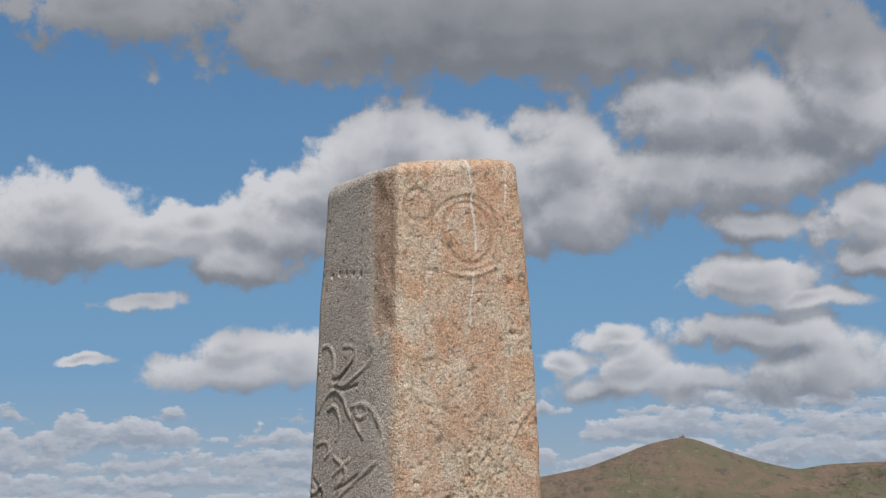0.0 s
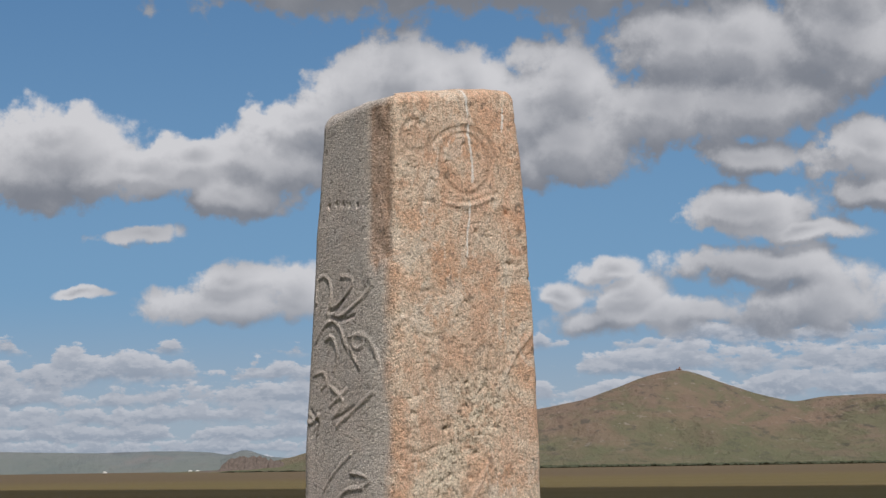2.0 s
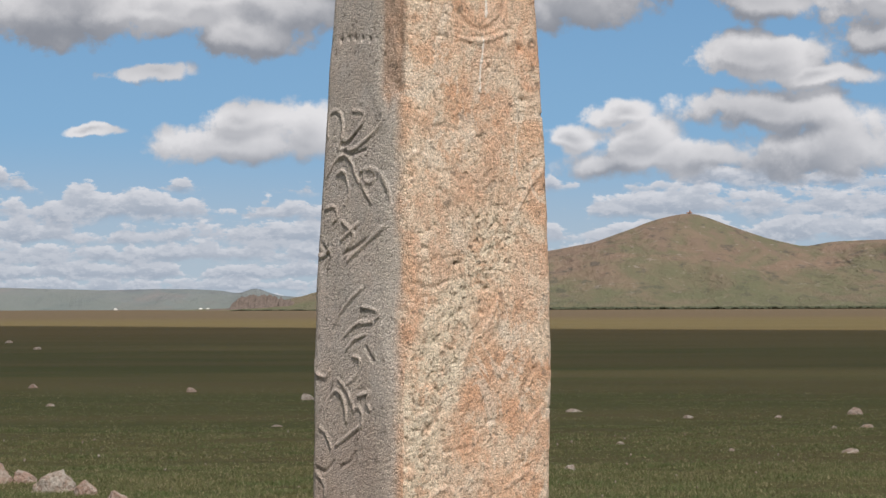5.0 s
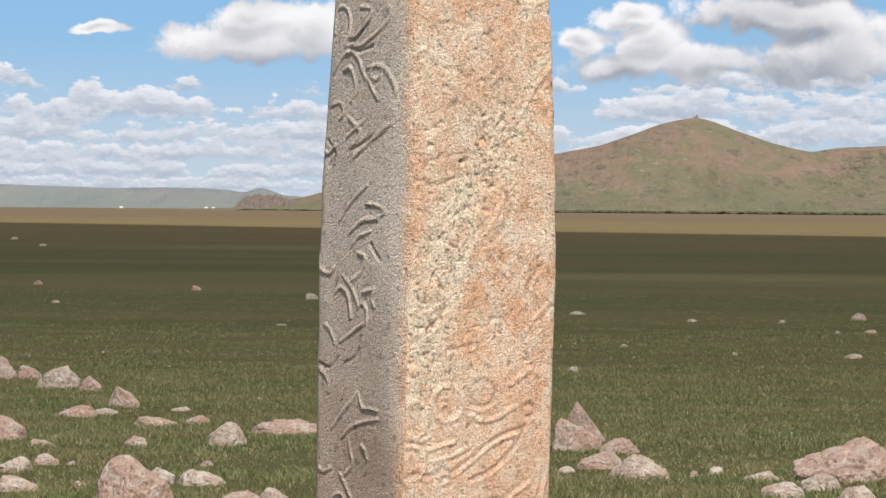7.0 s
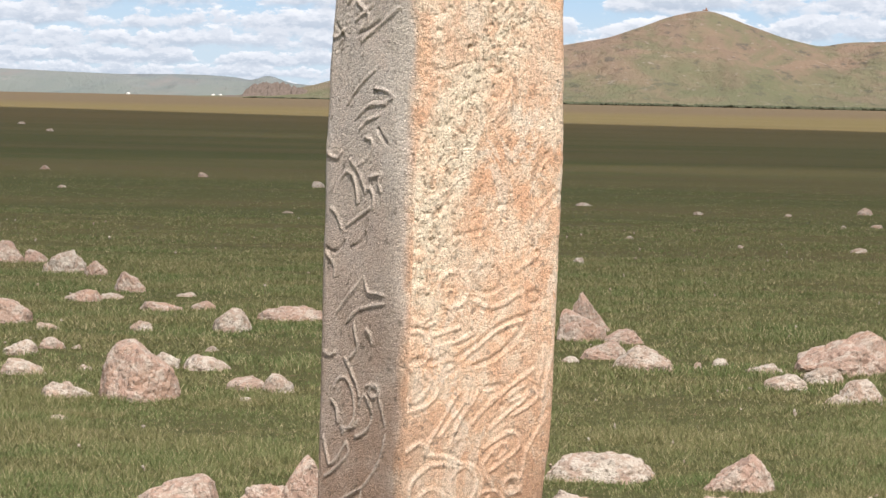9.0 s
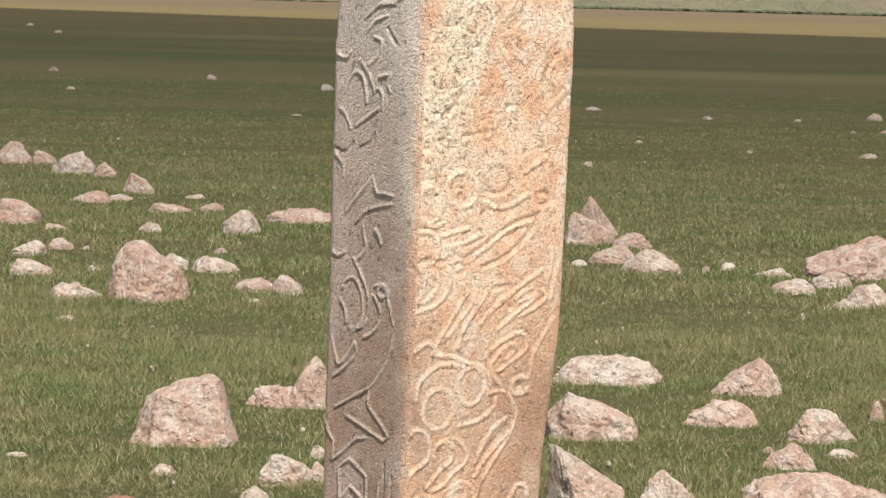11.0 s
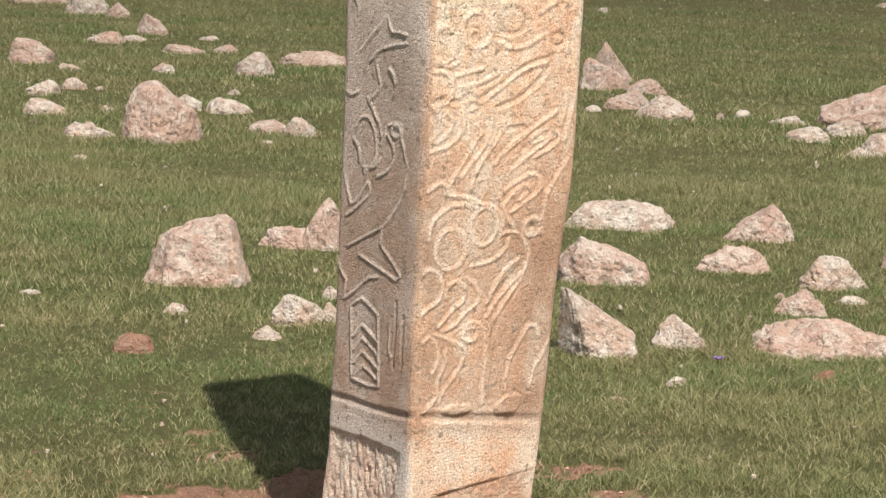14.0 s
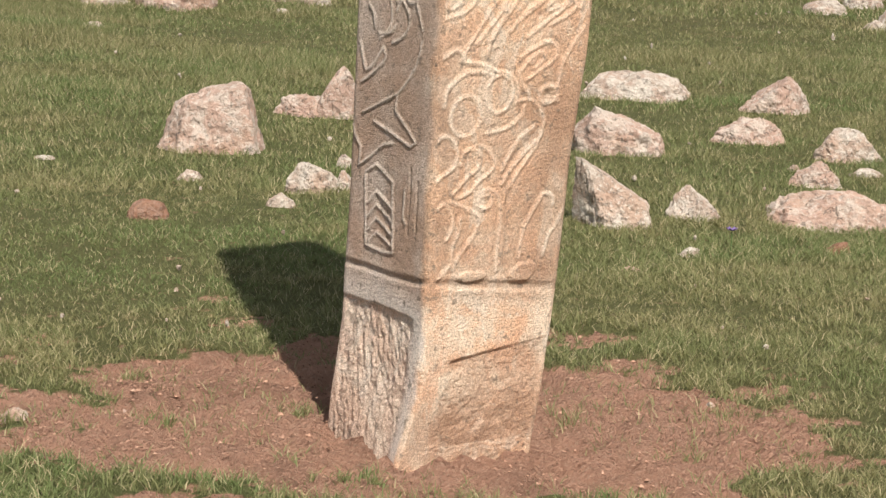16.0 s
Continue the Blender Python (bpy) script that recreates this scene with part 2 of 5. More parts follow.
def granite():
    """Pinkish granite: orange and pale patches, grey off the right face, droppings down the top."""
    mat, k, b = material("carved_granite", 0.88, 0.25)
    p = world_place(k)
    big = k.noise(p, 4.0, 5, 0.62, 0.8)
    mid = k.noise(k.v("ADD", p, (7, 3, 1)), 13.0, 6, 0.62)
    grain = k.noise(p, 300.0, 3, 0.75)
    c = k.mix(k.span(big, 0.42, 0.60), (0.64, 0.485, 0.365), (0.64, 0.42, 0.285))
    c = k.mix(k.m("MULTIPLY", k.span(mid, 0.46, 0.60), 0.7), c, (0.70, 0.58, 0.455))
    red = k.noise(k.v("ADD", p, (1, 9, 4)), 8.0, 6, 0.66)
    c = k.mix(k.m("MULTIPLY", k.span(red, 0.49, 0.63), 0.6), c, (0.57, 0.315, 0.19))
    flake = k.noise(k.v("MULTIPLY", k.v("ADD", p, (3, 1, 6)), (1.0, 1.0, 0.55)), 9.0, 7, 0.68, 1.2)
    c = k.mix(k.m("MULTIPLY", k.span(flake, 0.53, 0.57), 0.42), c, (0.60, 0.355, 0.235))
    c = k.mix(k.m("MULTIPLY", k.span(flake, 0.455, 0.415), 0.5), c, (0.70, 0.62, 0.52))
    c = k.mix(k.m("MULTIPLY", attribute(k, "rust"), k.span(mid, 0.25, 0.6, 0.4, 0.75)), c, (0.40, 0.235, 0.155))
    grey_sides = k.m("MULTIPLY", attribute(k, "grey_sides"), k.span(mid, 0.2, 0.75, 1.0, 0.72))
    c = k.mix(grey_sides, c, (0.545, 0.495, 0.455))
    c = k.mix(k.m("MULTIPLY", attribute(k, "arris"), 0.5), c, (0.60, 0.545, 0.485))
    pale = k.m("MULTIPLY", attribute(k, "lichen"), k.span(k.noise(k.v("ADD", p, (6, 1, 2)), 34.0, 4, 0.65), 0.38, 0.58, 0.25, 0.85))
    c = k.mix(pale, c, (0.66, 0.575, 0.45))
    # brown film, with shade of the left face painted into the same colour
    film_shade = k.m("MULTIPLY", attribute(k, "patina_shade"), k.span(k.noise(k.v("ADD", p, (2, 5, 9)), 7.0, 5, 0.6), 0.30, 0.62, 0.5, 1.0))
    c = k.mix(film_shade, c, (0.335, 0.205, 0.135))
    # pecked lines coloured darker, raised rims paler
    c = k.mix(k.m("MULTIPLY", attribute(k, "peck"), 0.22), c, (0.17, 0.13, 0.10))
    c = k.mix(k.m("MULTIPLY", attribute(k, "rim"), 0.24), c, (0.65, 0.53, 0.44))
    fleck = k.span(grain, 0.37, 0.63, 0.75, 1.35)
    c = k.mix(1.0, c, k.xyz(fleck, fleck, fleck), "MULTIPLY")
    dark = k.m("MULTIPLY", k.span(k.noise(p, 150.0, 2, 0.6), 0.58, 0.66), 0.48)
    c = k.mix(dark, c, (0.12, 0.10, 0.085))
    pock = k.m("ADD", k.m("MULTIPLY", attribute(k, "worn"), 0.42), k.m("MULTIPLY", attribute(k, "lichen"), 0.4))
    c = k.mix(k.m("MULTIPLY", pock, k.span(k.noise(k.v("ADD", p, (5, 2, 7)), 95.0, 3, 0.7), 0.54, 0.63)), c, (0.20, 0.155, 0.105))
    c = k.mix(k.m("MULTIPLY", k.span(k.noise(k.v("ADD", p, (3, 3, 8)), 45.0, 3, 0.6), 0.61, 0.68), 0.6), c, (0.14, 0.115, 0.09))
    spill = k.span(k.m("ADD", attribute(k, "spill"), k.m("MULTIPLY", k.m("SUBTRACT", k.noise(p, 90.0, 3, 0.6), 0.5), 1.7)), 0.55, 0.72)
    c = k.mix(k.m("MULTIPLY", spill, 0.7), c, (0.82, 0.80, 0.76))
    k.put(b.inputs["Base Color"], c)
    pits = k.span(k.cells(p, 110.0).outputs["Distance"], 0.0, 0.4)
    h = k.m("ADD", k.m("MULTIPLY", grain, 0.8), k.m("ADD", k.m("MULTIPLY", pits, 0.4), k.m("MULTIPLY", k.noise(p, 90.0, 4, 0.65), 0.7)))
    bump(k, b, h, 1.0, 0.0040)
    return mat


def boulder_stone(name, a, c2, lichen=1.0):
    mat, k, b = material(name, 0.9, 0.2)
    p = world_place(k)
    rnd = k.tree.nodes.new("ShaderNodeObjectInfo").outputs["Random"]
    p2 = k.v("ADD", p, k.xyz(k.m("MULTIPLY", rnd, 40.0), 0.0, 0.0))
    c = k.mix(k.span(k.noise(p2, 7.0, 5, 0.6, 0.5), 0.42, 0.6), a, c2)
    c = k.mix(k.m("MULTIPLY", k.span(k.noise(p2, 11.0, 6, 0.65), 0.47, 0.60), 0.85 * lichen), c, (0.62, 0.565, 0.50))
    c = k.mix(k.m("MULTIPLY", k.span(k.noise(k.v("ADD", p2, (0, 8, 0)), 5.0, 5, 0.6), 0.50, 0.66), 0.5), c, (0.46, 0.285, 0.20))
    c = k.mix(k.m("MULTIPLY", k.span(k.noise(p2, 48.0, 4, 0.7), 0.52, 0.62), 0.6 * lichen), c, (0.68, 0.63, 0.56))
    c = k.mix(k.m("MULTIPLY", k.span(k.noise(k.v("ADD", p2, (4, 0, 0)), 38.0, 5, 0.7), 0.56, 0.64), 0.7), c, (0.14, 0.118, 0.10))
    c = k.mix(k.m("MULTIPLY", k.span(k.noise(p2, 170.0, 2, 0.6), 0.45, 0.7), 0.3), c, (0.32, 0.25, 0.20))
    k.put(b.inputs["Base Color"], c)
    h = k.m("ADD", k.noise(p2, 30.0, 6, 0.65), k.m("MULTIPLY", k.noise(p2, 140.0, 3, 0.6), 0.35))
    bump(k, b, h, 0.9, 0.03)
    return mat


def turf():
    """Soil round the stone, short grass beyond it, dry pasture far off, with a far cloud shade painted in its colour.
    """
    mat, k, b = material("pasture_ground", 0.95, 0.1)
    p = world_place(k)
    sep = k.tree.nodes.new("ShaderNodeSeparateXYZ")
    k.put(sep.inputs[0], p)
    soil_f = k.span(k.m("ADD", attribute(k, "bare"), k.m("MULTIPLY", k.m("SUBTRACT", k.noise(p, 13.0, 6, 0.75), 0.5), 1.7)), 0.10, 0.45)
    soil = k.mix(k.noise(p, 9.0, 5, 0.6), (0.40, 0.218, 0.150), (0.49, 0.290, 0.208))
    soil = k.mix(k.m("MULTIPLY", k.span(k.noise(p, 130.0, 3, 0.65), 0.53, 0.65), 0.7), soil, (0.56, 0.38, 0.28))
    soil = k.mix(k.m("MULTIPLY", k.span(k.noise(p, 30.0, 5, 0.75), 0.54, 0.68), 0.5), soil, (0.17, 0.10, 0.07))
    soil = k.mix(k.m("MULTIPLY", k.span(k.noise(k.v("ADD", p, (2, 7, 0)), 3.2, 5, 0.7), 0.52, 0.66), 0.5), soil, (0.24, 0.14, 0.10))
    soil = k.mix(k.m("MULTIPLY", k.span(k.noise(k.v("ADD", p, (4, 4, 0)), 85.0, 3, 0.7), 0.56, 0.66), 0.4), soil, (0.15, 0.085, 0.06))
    stretch = k.v("MULTIPLY", p, (0.3, 1.0, 1.0))
    patch = k.noise(stretch, 0.12, 3, 0.5)
    green = k.mix(k.span(patch, 0.38, 0.62), (0.126, 0.138, 0.053), (0.182, 0.160, 0.072))
    green = k.mix(k.m("MULTIPLY", k.span(k.noise(k.v("MULTIPLY", p, (0.12, 0.5, 0.0)), 0.55, 4, 0.6), 0.50, 0.64), 0.6), green, (0.185, 0.146, 0.074))
    green = k.mix(k.m("MULTIPLY", k.noise(p, 14.0, 4, 0.7), 0.5), green, (0.085, 0.088, 0.036))
    dry = k.mix(k.noise(k.v("MULTIPLY", p, (0.02, 0.06, 0.0)), 1.0, 4, 0.6), (0.150, 0.117, 0.052), (0.185, 0.142, 0.07))
    dry = k.mix(k.m("MULTIPLY", k.span(k.noise(k.v("MULTIPLY", p, (0.004, 0.03, 0.0)), 1.0, 5, 0.65), 0.45, 0.6), 0.35), dry, (0.115, 0.10, 0.045))
    # shade over the farthest pasture, painted as a browner tone
    dry = k.mix(k.span(sep.outputs[1], 280.0, 520.0), dry, (0.135, 0.10, 0.065))
    far_f = k.span(sep.outputs[1], 70.0, 190.0)
    land = k.mix(k.m("MULTIPLY", far_f, 0.9), green, dry)
    land = k.mix(k.span(sep.outputs[1], 26.0, 12.0, 0.0, 0.45), land, (0.112, 0.128, 0.052))
    k.put(b.inputs["Base Color"], k.mix(soil_f, land, soil))
    h = k.m("ADD", k.noise(p, 60.0, 6, 0.72), k.noise(p, 14.0, 4, 0.65))
    bump(k, b, h, 1.0, 0.04)
    return mat


def hill_grass(name, a, c2, haze, scale=1.0):
    mat, k, b = material(name, 1.0, 0.05)
    p = world_place(k)
    q = k.v("MULTIPLY", p, (1.0, 0.35, 1.6))
    c = k.mix(k.span(k.noise(q, 0.012 * scale, 6, 0.62, 0.6), 0.42, 0.58), a, c2)
    c = k.mix(k.m("MULTIPLY", k.span(k.noise(k.v("ADD", q, (500, 0, 0)), 0.03 * scale, 6, 0.68), 0.50, 0.64), 0.8), c, (0.225, 0.155, 0.11))
    c = k.mix(k.m("MULTIPLY", k.span(k.noise(k.v("ADD", q, (900, 0, 0)), 0.06 * scale, 5, 0.7), 0.55, 0.64), 0.75), c, (0.095, 0.078, 0.06))
    c = k.mix(k.m("MULTIPLY", k.span(k.noise(k.v("ADD", q, (300, 0, 0)), 0.11 * scale, 4, 0.7), 0.60, 0.67), 0.7), c, (0.33, 0.27, 0.22))
    sep = k.tree.nodes.new("ShaderNodeSeparateXYZ")
    k.put(sep.inputs[0], p)
    foot = k.m("ADD", sep.outputs[2], k.m("MULTIPLY", k.m("SUBTRACT", k.noise(p, 0.01, 5, 0.6), 0.5), 90.0))
    c = k.mix(k.span(foot, 40.0, 0.0, 0.0, 0.5), c, (0.125, 0.138, 0.062))
    # distance haze painted in: a blue-grey air tone mixed into the base colour
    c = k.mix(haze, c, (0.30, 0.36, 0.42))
    k.put(b.inputs["Base Color"], c)
    bump(k, b, k.noise(q, 0.025, 8, 0.68), 1.0, 20.0)
    return mat


def grass_blades():
    mat, k, b = material("grass_blade", 0.6, 0.25)
    p = world_place(k)
    rnd = k.tree.nodes.new("ShaderNodeNewGeometry").outputs["Random Per Island"]
    patch = k.noise(k.v("MULTIPLY", p, (0.5, 1.0, 0.0)), 1.1, 6, 0.7)
    c = k.mix(k.span(patch, 0.36, 0.62), (0.178, 0.228, 0.086), (0.278, 0.258, 0.124))
    c = k.mix(k.span(rnd, 0.0, 1.0, 0.0, 0.55), c, (0.150, 0.192, 0.072))
    worn = k.noise(k.v("ADD", k.v("MULTIPLY", p, (0.7, 1.0, 0.0)), (3, 8, 0)), 2.4, 5, 0.7)
    c = k.mix(k.m("MULTIPLY", k.span(worn, 0.50, 0.66), 0.55), c, (0.33, 0.285, 0.15))
    c = k.mix(k.m("MULTIPLY", k.span(rnd, 0.80, 0.88), 0.8), c, (0.56, 0.47, 0.29))
    k.put(b.inputs["Base Color"], c)
    thin = k.tree.nodes.new("ShaderNodeBsdfTranslucent")
    k.put(thin.inputs[0], c)
    both = k.add("ShaderNodeMixShader", 0.42, b.outputs[0], thin.outputs[0])
    k.put(k.tree.nodes["Material Output"].inputs[0], both.outputs[0])
    return mat


def plain(name, colour, rough=0.8, vary=0.15, scale=8.0):
    mat, k, b = material(name, rough, 0.3)
    p = world_place(k)
    low = tuple(v * (1 - vary) for v in colour)
    k.put(b.inputs["Base Color"], k.mix(k.noise(p, scale, 4, 0.6), low, colour))
    return mat


def vapour():
    """Thin cloud: it lets a good part of the light through, most at its ragged rim."""
    mat, k, b = material("cloud_vapour", 1.0, 0.0)
    p = world_place(k)
    b.inputs["Base Color"].default_value = (0.85, 0.85, 0.86, 1)
    sep = k.tree.nodes.new("ShaderNodeSeparateXYZ")
    k.put(sep.inputs[0], k.tree.nodes.new("ShaderNodeTexCoord").outputs["Object"])
    rim = k.m("ADD", k.m("ADD", sep.outputs[1], k.m("MULTIPLY", sep.outputs[0], 0.02)), k.m("MULTIPLY", k.m("SUBTRACT", k.noise(p, 0.03, 4, 0.6), 0.5), 18.0))
    clear = k.tree.nodes.new("ShaderNodeBsdfTransparent")
    both = k.add("ShaderNodeMixShader", k.span(rim, -28.0, -69.0, 0.47, 1.0), b.outputs[0], clear.outputs[0])
    k.put(k.tree.nodes["Material Output"].inputs[0], both.outputs[0])
    return mat


GRASS = grass_blades()
FELT = plain("white_felt", (0.78, 0.77, 0.74), 0.9, 0.1, 1.0)
SHRUB = plain("shrub_leaf", (0.085, 0.095, 0.055), 0.9, 0.5, 0.4)
PETAL = plain("violet_petal", (0.20, 0.13, 0.32), 0.6, 0.3, 60.0)
STEM = plain("green_stem", (0.10, 0.16, 0.05), 0.7)
VAPOUR = vapour()


def grit_stone():
    mat, k, b = material("soil_grit", 0.95, 0.1)
    rnd = k.tree.nodes.new("ShaderNodeNewGeometry").outputs["Random Per Island"]
    c = k.mix(k.span(rnd, 0.0, 0.75), (0.16, 0.09, 0.062), (0.44, 0.265, 0.19))
    k.put(b.inputs["Base Color"], k.mix(k.span(rnd, 0.9, 0.96), c, (0.44, 0.29, 0.215)))
    return mat


GRIT = grit_stone()
GRANITE = granite()
ROCK_PINK = boulder_stone("pink_field_stone", (0.44, 0.300, 0.240), (0.40, 0.290, 0.235), 0.6)
ROCK_PALE = boulder_stone("pale_field_stone", (0.43, 0.355, 0.295), (0.41, 0.305, 0.245), 0.85)
ROCK_RED = boulder_stone("red_field_stone", (0.26, 0.13, 0.08), (0.22, 0.11, 0.07), 0.12)
TURF = turf()
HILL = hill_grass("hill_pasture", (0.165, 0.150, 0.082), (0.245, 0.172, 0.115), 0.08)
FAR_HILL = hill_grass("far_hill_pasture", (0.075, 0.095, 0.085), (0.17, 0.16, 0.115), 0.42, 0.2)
CRAG = plain("crag_stone", (0.225, 0.18, 0.155), 0.95, 0.75, 0.45)

# ---- helpers for meshes ----
def mesh_from(name, verts, faces, mat, smooth=True):
    me = bpy.data.meshes.new(name)
    verts = np.asarray(verts, dtype=np.float32)
    faces = np.asarray(faces, dtype=np.int32)
    n, c = faces.shape
    me.vertices.add(len(verts))
    me.vertices.foreach_set("co", verts.ravel())
    me.loops.add(n * c)
    me.loops.foreach_set("vertex_index", faces.ravel())
    me.polygons.add(n)
    me.polygons.foreach_set("loop_start", np.arange(0, n * c, c, dtype=np.int32))
    me.polygons.foreach_set("loop_total", np.full(n, c, dtype=np.int32))
    me.polygons.foreach_set("use_smooth", np.full(n, smooth, dtype=bool))
    me.update(calc_edges=True)
    me.validate()
    me.materials.append(mat)
    return me


def grid_faces(rows, cols, wrap=False):
    i, j = np.meshgrid(np.arange(rows - 1), np.arange(cols if wrap else cols - 1), indexing="ij")
    a, b = i * cols + j, i * cols + (j + 1) % cols
    return np.stack([a, b, b + cols, a + cols], -1).reshape(-1, 4)


def wave(x, y, seed, octaves=5, rough=0.5):
    """Smooth fractal noise of numpy arrays, about -1 to 1."""
    rng = np.random.default_rng(seed)
    total, amp, freq = np.zeros_like(x), 1.0, 1.0
    for _ in range(octaves):
        tab = rng.uniform(-1, 1, (64, 64))
        fx, fy = x * freq + rng.uniform(0, 64), y * freq + rng.uniform(0, 64)
        ix, iy = np.floor(fx).astype(int), np.floor(fy).astype(int)
        tx, ty = fx - ix, fy - iy
        tx, ty = tx * tx * (3 - 2 * tx), ty * ty * (3 - 2 * ty)
        a, b = tab[ix % 64, iy % 64], tab[(ix + 1) % 64, iy % 64]
        c, d = tab[ix % 64, (iy + 1) % 64], tab[(ix + 1) % 64, (iy + 1) % 64]
        total += amp * ((a * (1 - tx) + b * tx) * (1 - ty) + (c * (1 - tx) + d * tx) * ty)
        amp, freq = amp * rough, freq * 2.03
    return total


def step(x, a, b):
    t = np.clip((x - a) / (b - a), 0, 1)
    return t * t * (3 - 2 * t)


def bareness(x, y):
    """How worn the turf is: 1 on the bare soil about the stone, 0 in the grass."""
    r = np.hypot((x + 0.1) / 1.07, (y - 5.78) / 0.72)
    edge = 0.36 * wave(x * 3.0, y * 4.0, 21, 6, 0.78)
    return (1 - step(r + edge, 0.78, 1.14)) * (1 - step(y, 9, 10))


def ground_height(x, y):
    """Gently uneven turf, with a shallow worn hollow about the stone."""
    worn = bareness(x, y)
    lumps = 0.012 * wave(x * 1.3, y * 1.3, 3, 4) * (1 - step(y, 40, 80)) * step(np.hypot(x, y - 5.6), 0.4, 1.4)
    crumbs = 0.020 * wave(x * 13, y * 13, 4, 5, 0.75) * worn
    return lumps + crumbs - 0.014 * worn


# ---- ground, hills and distance ----
def build_ground():
    ys = np.concatenate([np.linspace(-4600, -40, 12), np.linspace(-30, 3, 12), np.linspace(3.2, 9, 260), np.linspace(9.1, 30, 160),
                         np.geomspace(31, 4600, 70)])
    side = np.concatenate([np.linspace(0, 1.6, 80), np.linspace(1.65, 9, 50), np.geomspace(10, 4600, 40)])
    xs = np.concatenate([-side[:0:-1], side])
    X, Y = np.meshgrid(xs, ys)
    Z = ground_height(X, Y)
    ob = new("ground", mesh_from("ground", np.stack([X, Y, Z], -1).reshape(-1, 3), grid_faces(*X.shape), TURF))
    worn = ob.data.attributes.new("bare", "FLOAT", "POINT")
    worn.data.foreach_set("value", bareness(X, Y).ravel().astype(np.float32))
    return tagged(ob, "wide grassy steppe with bare reddish soil about the stone", "ground", kind="structure")


build_ground()


def build_hill(name, label, x0, x1, y, depth, profile, mat, seed, rough):
    """A hill range: its skyline height is profile(x) at the distance y, falling to the plain in front and behind."""
    xs, ys = np.linspace(x0, x1, 260), np.linspace(y - depth, y + depth, 70)
    X, Y = np.meshgrid(xs, ys)
    f = 1 - np.abs(Y - y) / depth
    gully = wave(X / depth * 5.0, Y / depth * 1.6, seed, 5, 0.55)
    s = step(f, 0.0, 1.0) * 0.55 + f * 0.45
    Z = profile(X) * s * (1 + rough * gully * (1 - f) * 1.6) - 0.3
    if name == "crag":
        Z += np.clip(Z, 0, 4) * (0.5 * wave(X / 6, Y / 12, seed + 1, 4, 0.6) - 0.1)
    ob = new(name, mesh_from(name, np.stack([X, Y, Z], -1).reshape(-1, 3), grid_faces(*X.shape), mat, name != "crag"))
    return tagged(ob, label, "hill", kind="structure")


def ridge(x, xs, zs, blur):
    """A smooth skyline through a few heights."""
    return sum(np.interp(x + d * blur, xs, zs) for d in (-1, -0.5, 0, 0.5, 1)) / 5


big = build_hill("hill", "broad bare hill with green and brown pasture slopes", -260, 1100, 2500, 520,
                 lambda x: ridge(x, [-260, -180, -103, -43, 113, 154, 187, 212, 230, 247, 262, 286, 318, 357, 384, 432, 560, 800, 1100],
                                 [0, 3, 19, 33, 58, 65, 77, 87.5, 92, 94.5, 91, 81, 69.5, 60.5, 65.5, 67, 62, 40, 0], 7), HILL, 11, 0.42)
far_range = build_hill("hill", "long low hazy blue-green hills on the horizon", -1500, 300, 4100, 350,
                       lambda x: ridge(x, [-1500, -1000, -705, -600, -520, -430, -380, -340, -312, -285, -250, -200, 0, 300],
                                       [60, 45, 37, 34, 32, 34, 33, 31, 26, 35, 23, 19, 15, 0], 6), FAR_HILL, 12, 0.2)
crag = build_hill("crag", "small reddish rock outcrop at the foot of the hills", -205, -110, 2200, 50,
                  lambda x: ridge(x, [-205, -176, -168, -150, -138, -125, -110], [0, 2, 11, 13.5, 12, 8, 0], 1.5)
                  * (1 + 0.2 * wave(x / 5, x * 0, 31, 4)), CRAG, 13, 0.5)

# ---- the carved stone ----
LEFT, RIGHT = "left", "right"
STROKES, PITS, PLATES = [], [], []


def curve_through(points):
    """A smooth line through a few points (Catmull-Rom)."""
    p = [np.array(q) for q in points]
    p = [2 * p[0] - p[1]] + p + [2 * p[-1] - p[-2]]
    out = []
    for a, b, c, d in zip(p, p[1:], p[2:], p[3:]):
        for t in np.linspace(0, 1, 5, endpoint=False):
            out.append(0.5 * (2 * b + (c - a) * t + (2 * a - 5 * b + 4 * c - d) * t * t + (3 * b - a - 3 * c + d) * t ** 3))
    return np.array(out + [p[-2]])


def groove(face, *points):
    """A pecked line. Points: share of the face's width from the front edge, and height."""
    STROKES.append((face, -0.0038, 0.0040, curve_through(points)))


def ridge_line(face, *points):
    """A raised rim."""
    STROKES.append((face, 0.0040, 0.0037, curve_through(points)))


def sharp_line(face, *points):
    """A raised rim with straight legs and sharp bends."""
    STROKES.append((face, 0.0045, 0.0032, np.array(points)))


def belt_line(face, *points):
    """The broad belt groove above the foot."""
    STROKES.append((face, -0.0055, 0.0065, curve_through(points)))


def loop(face, s, z, rs, rz, sign):
    """A closed ring, raised or pecked."""
    a = np.linspace(0, 2 * math.pi, 25)
    STROKES.append((face, 0.0037 * sign, 0.0040, np.stack([s + rs * np.cos(a), z + rz * np.sin(a)], -1)))


def pit(face, s, z, r):
    PITS.append((face, s, z, r))


def plate(face, s, z, rs, rz, sign):
    """A raised patch left standing."""
    PLATES.append((face, s, z, rs, rz, 0.004 * sign))


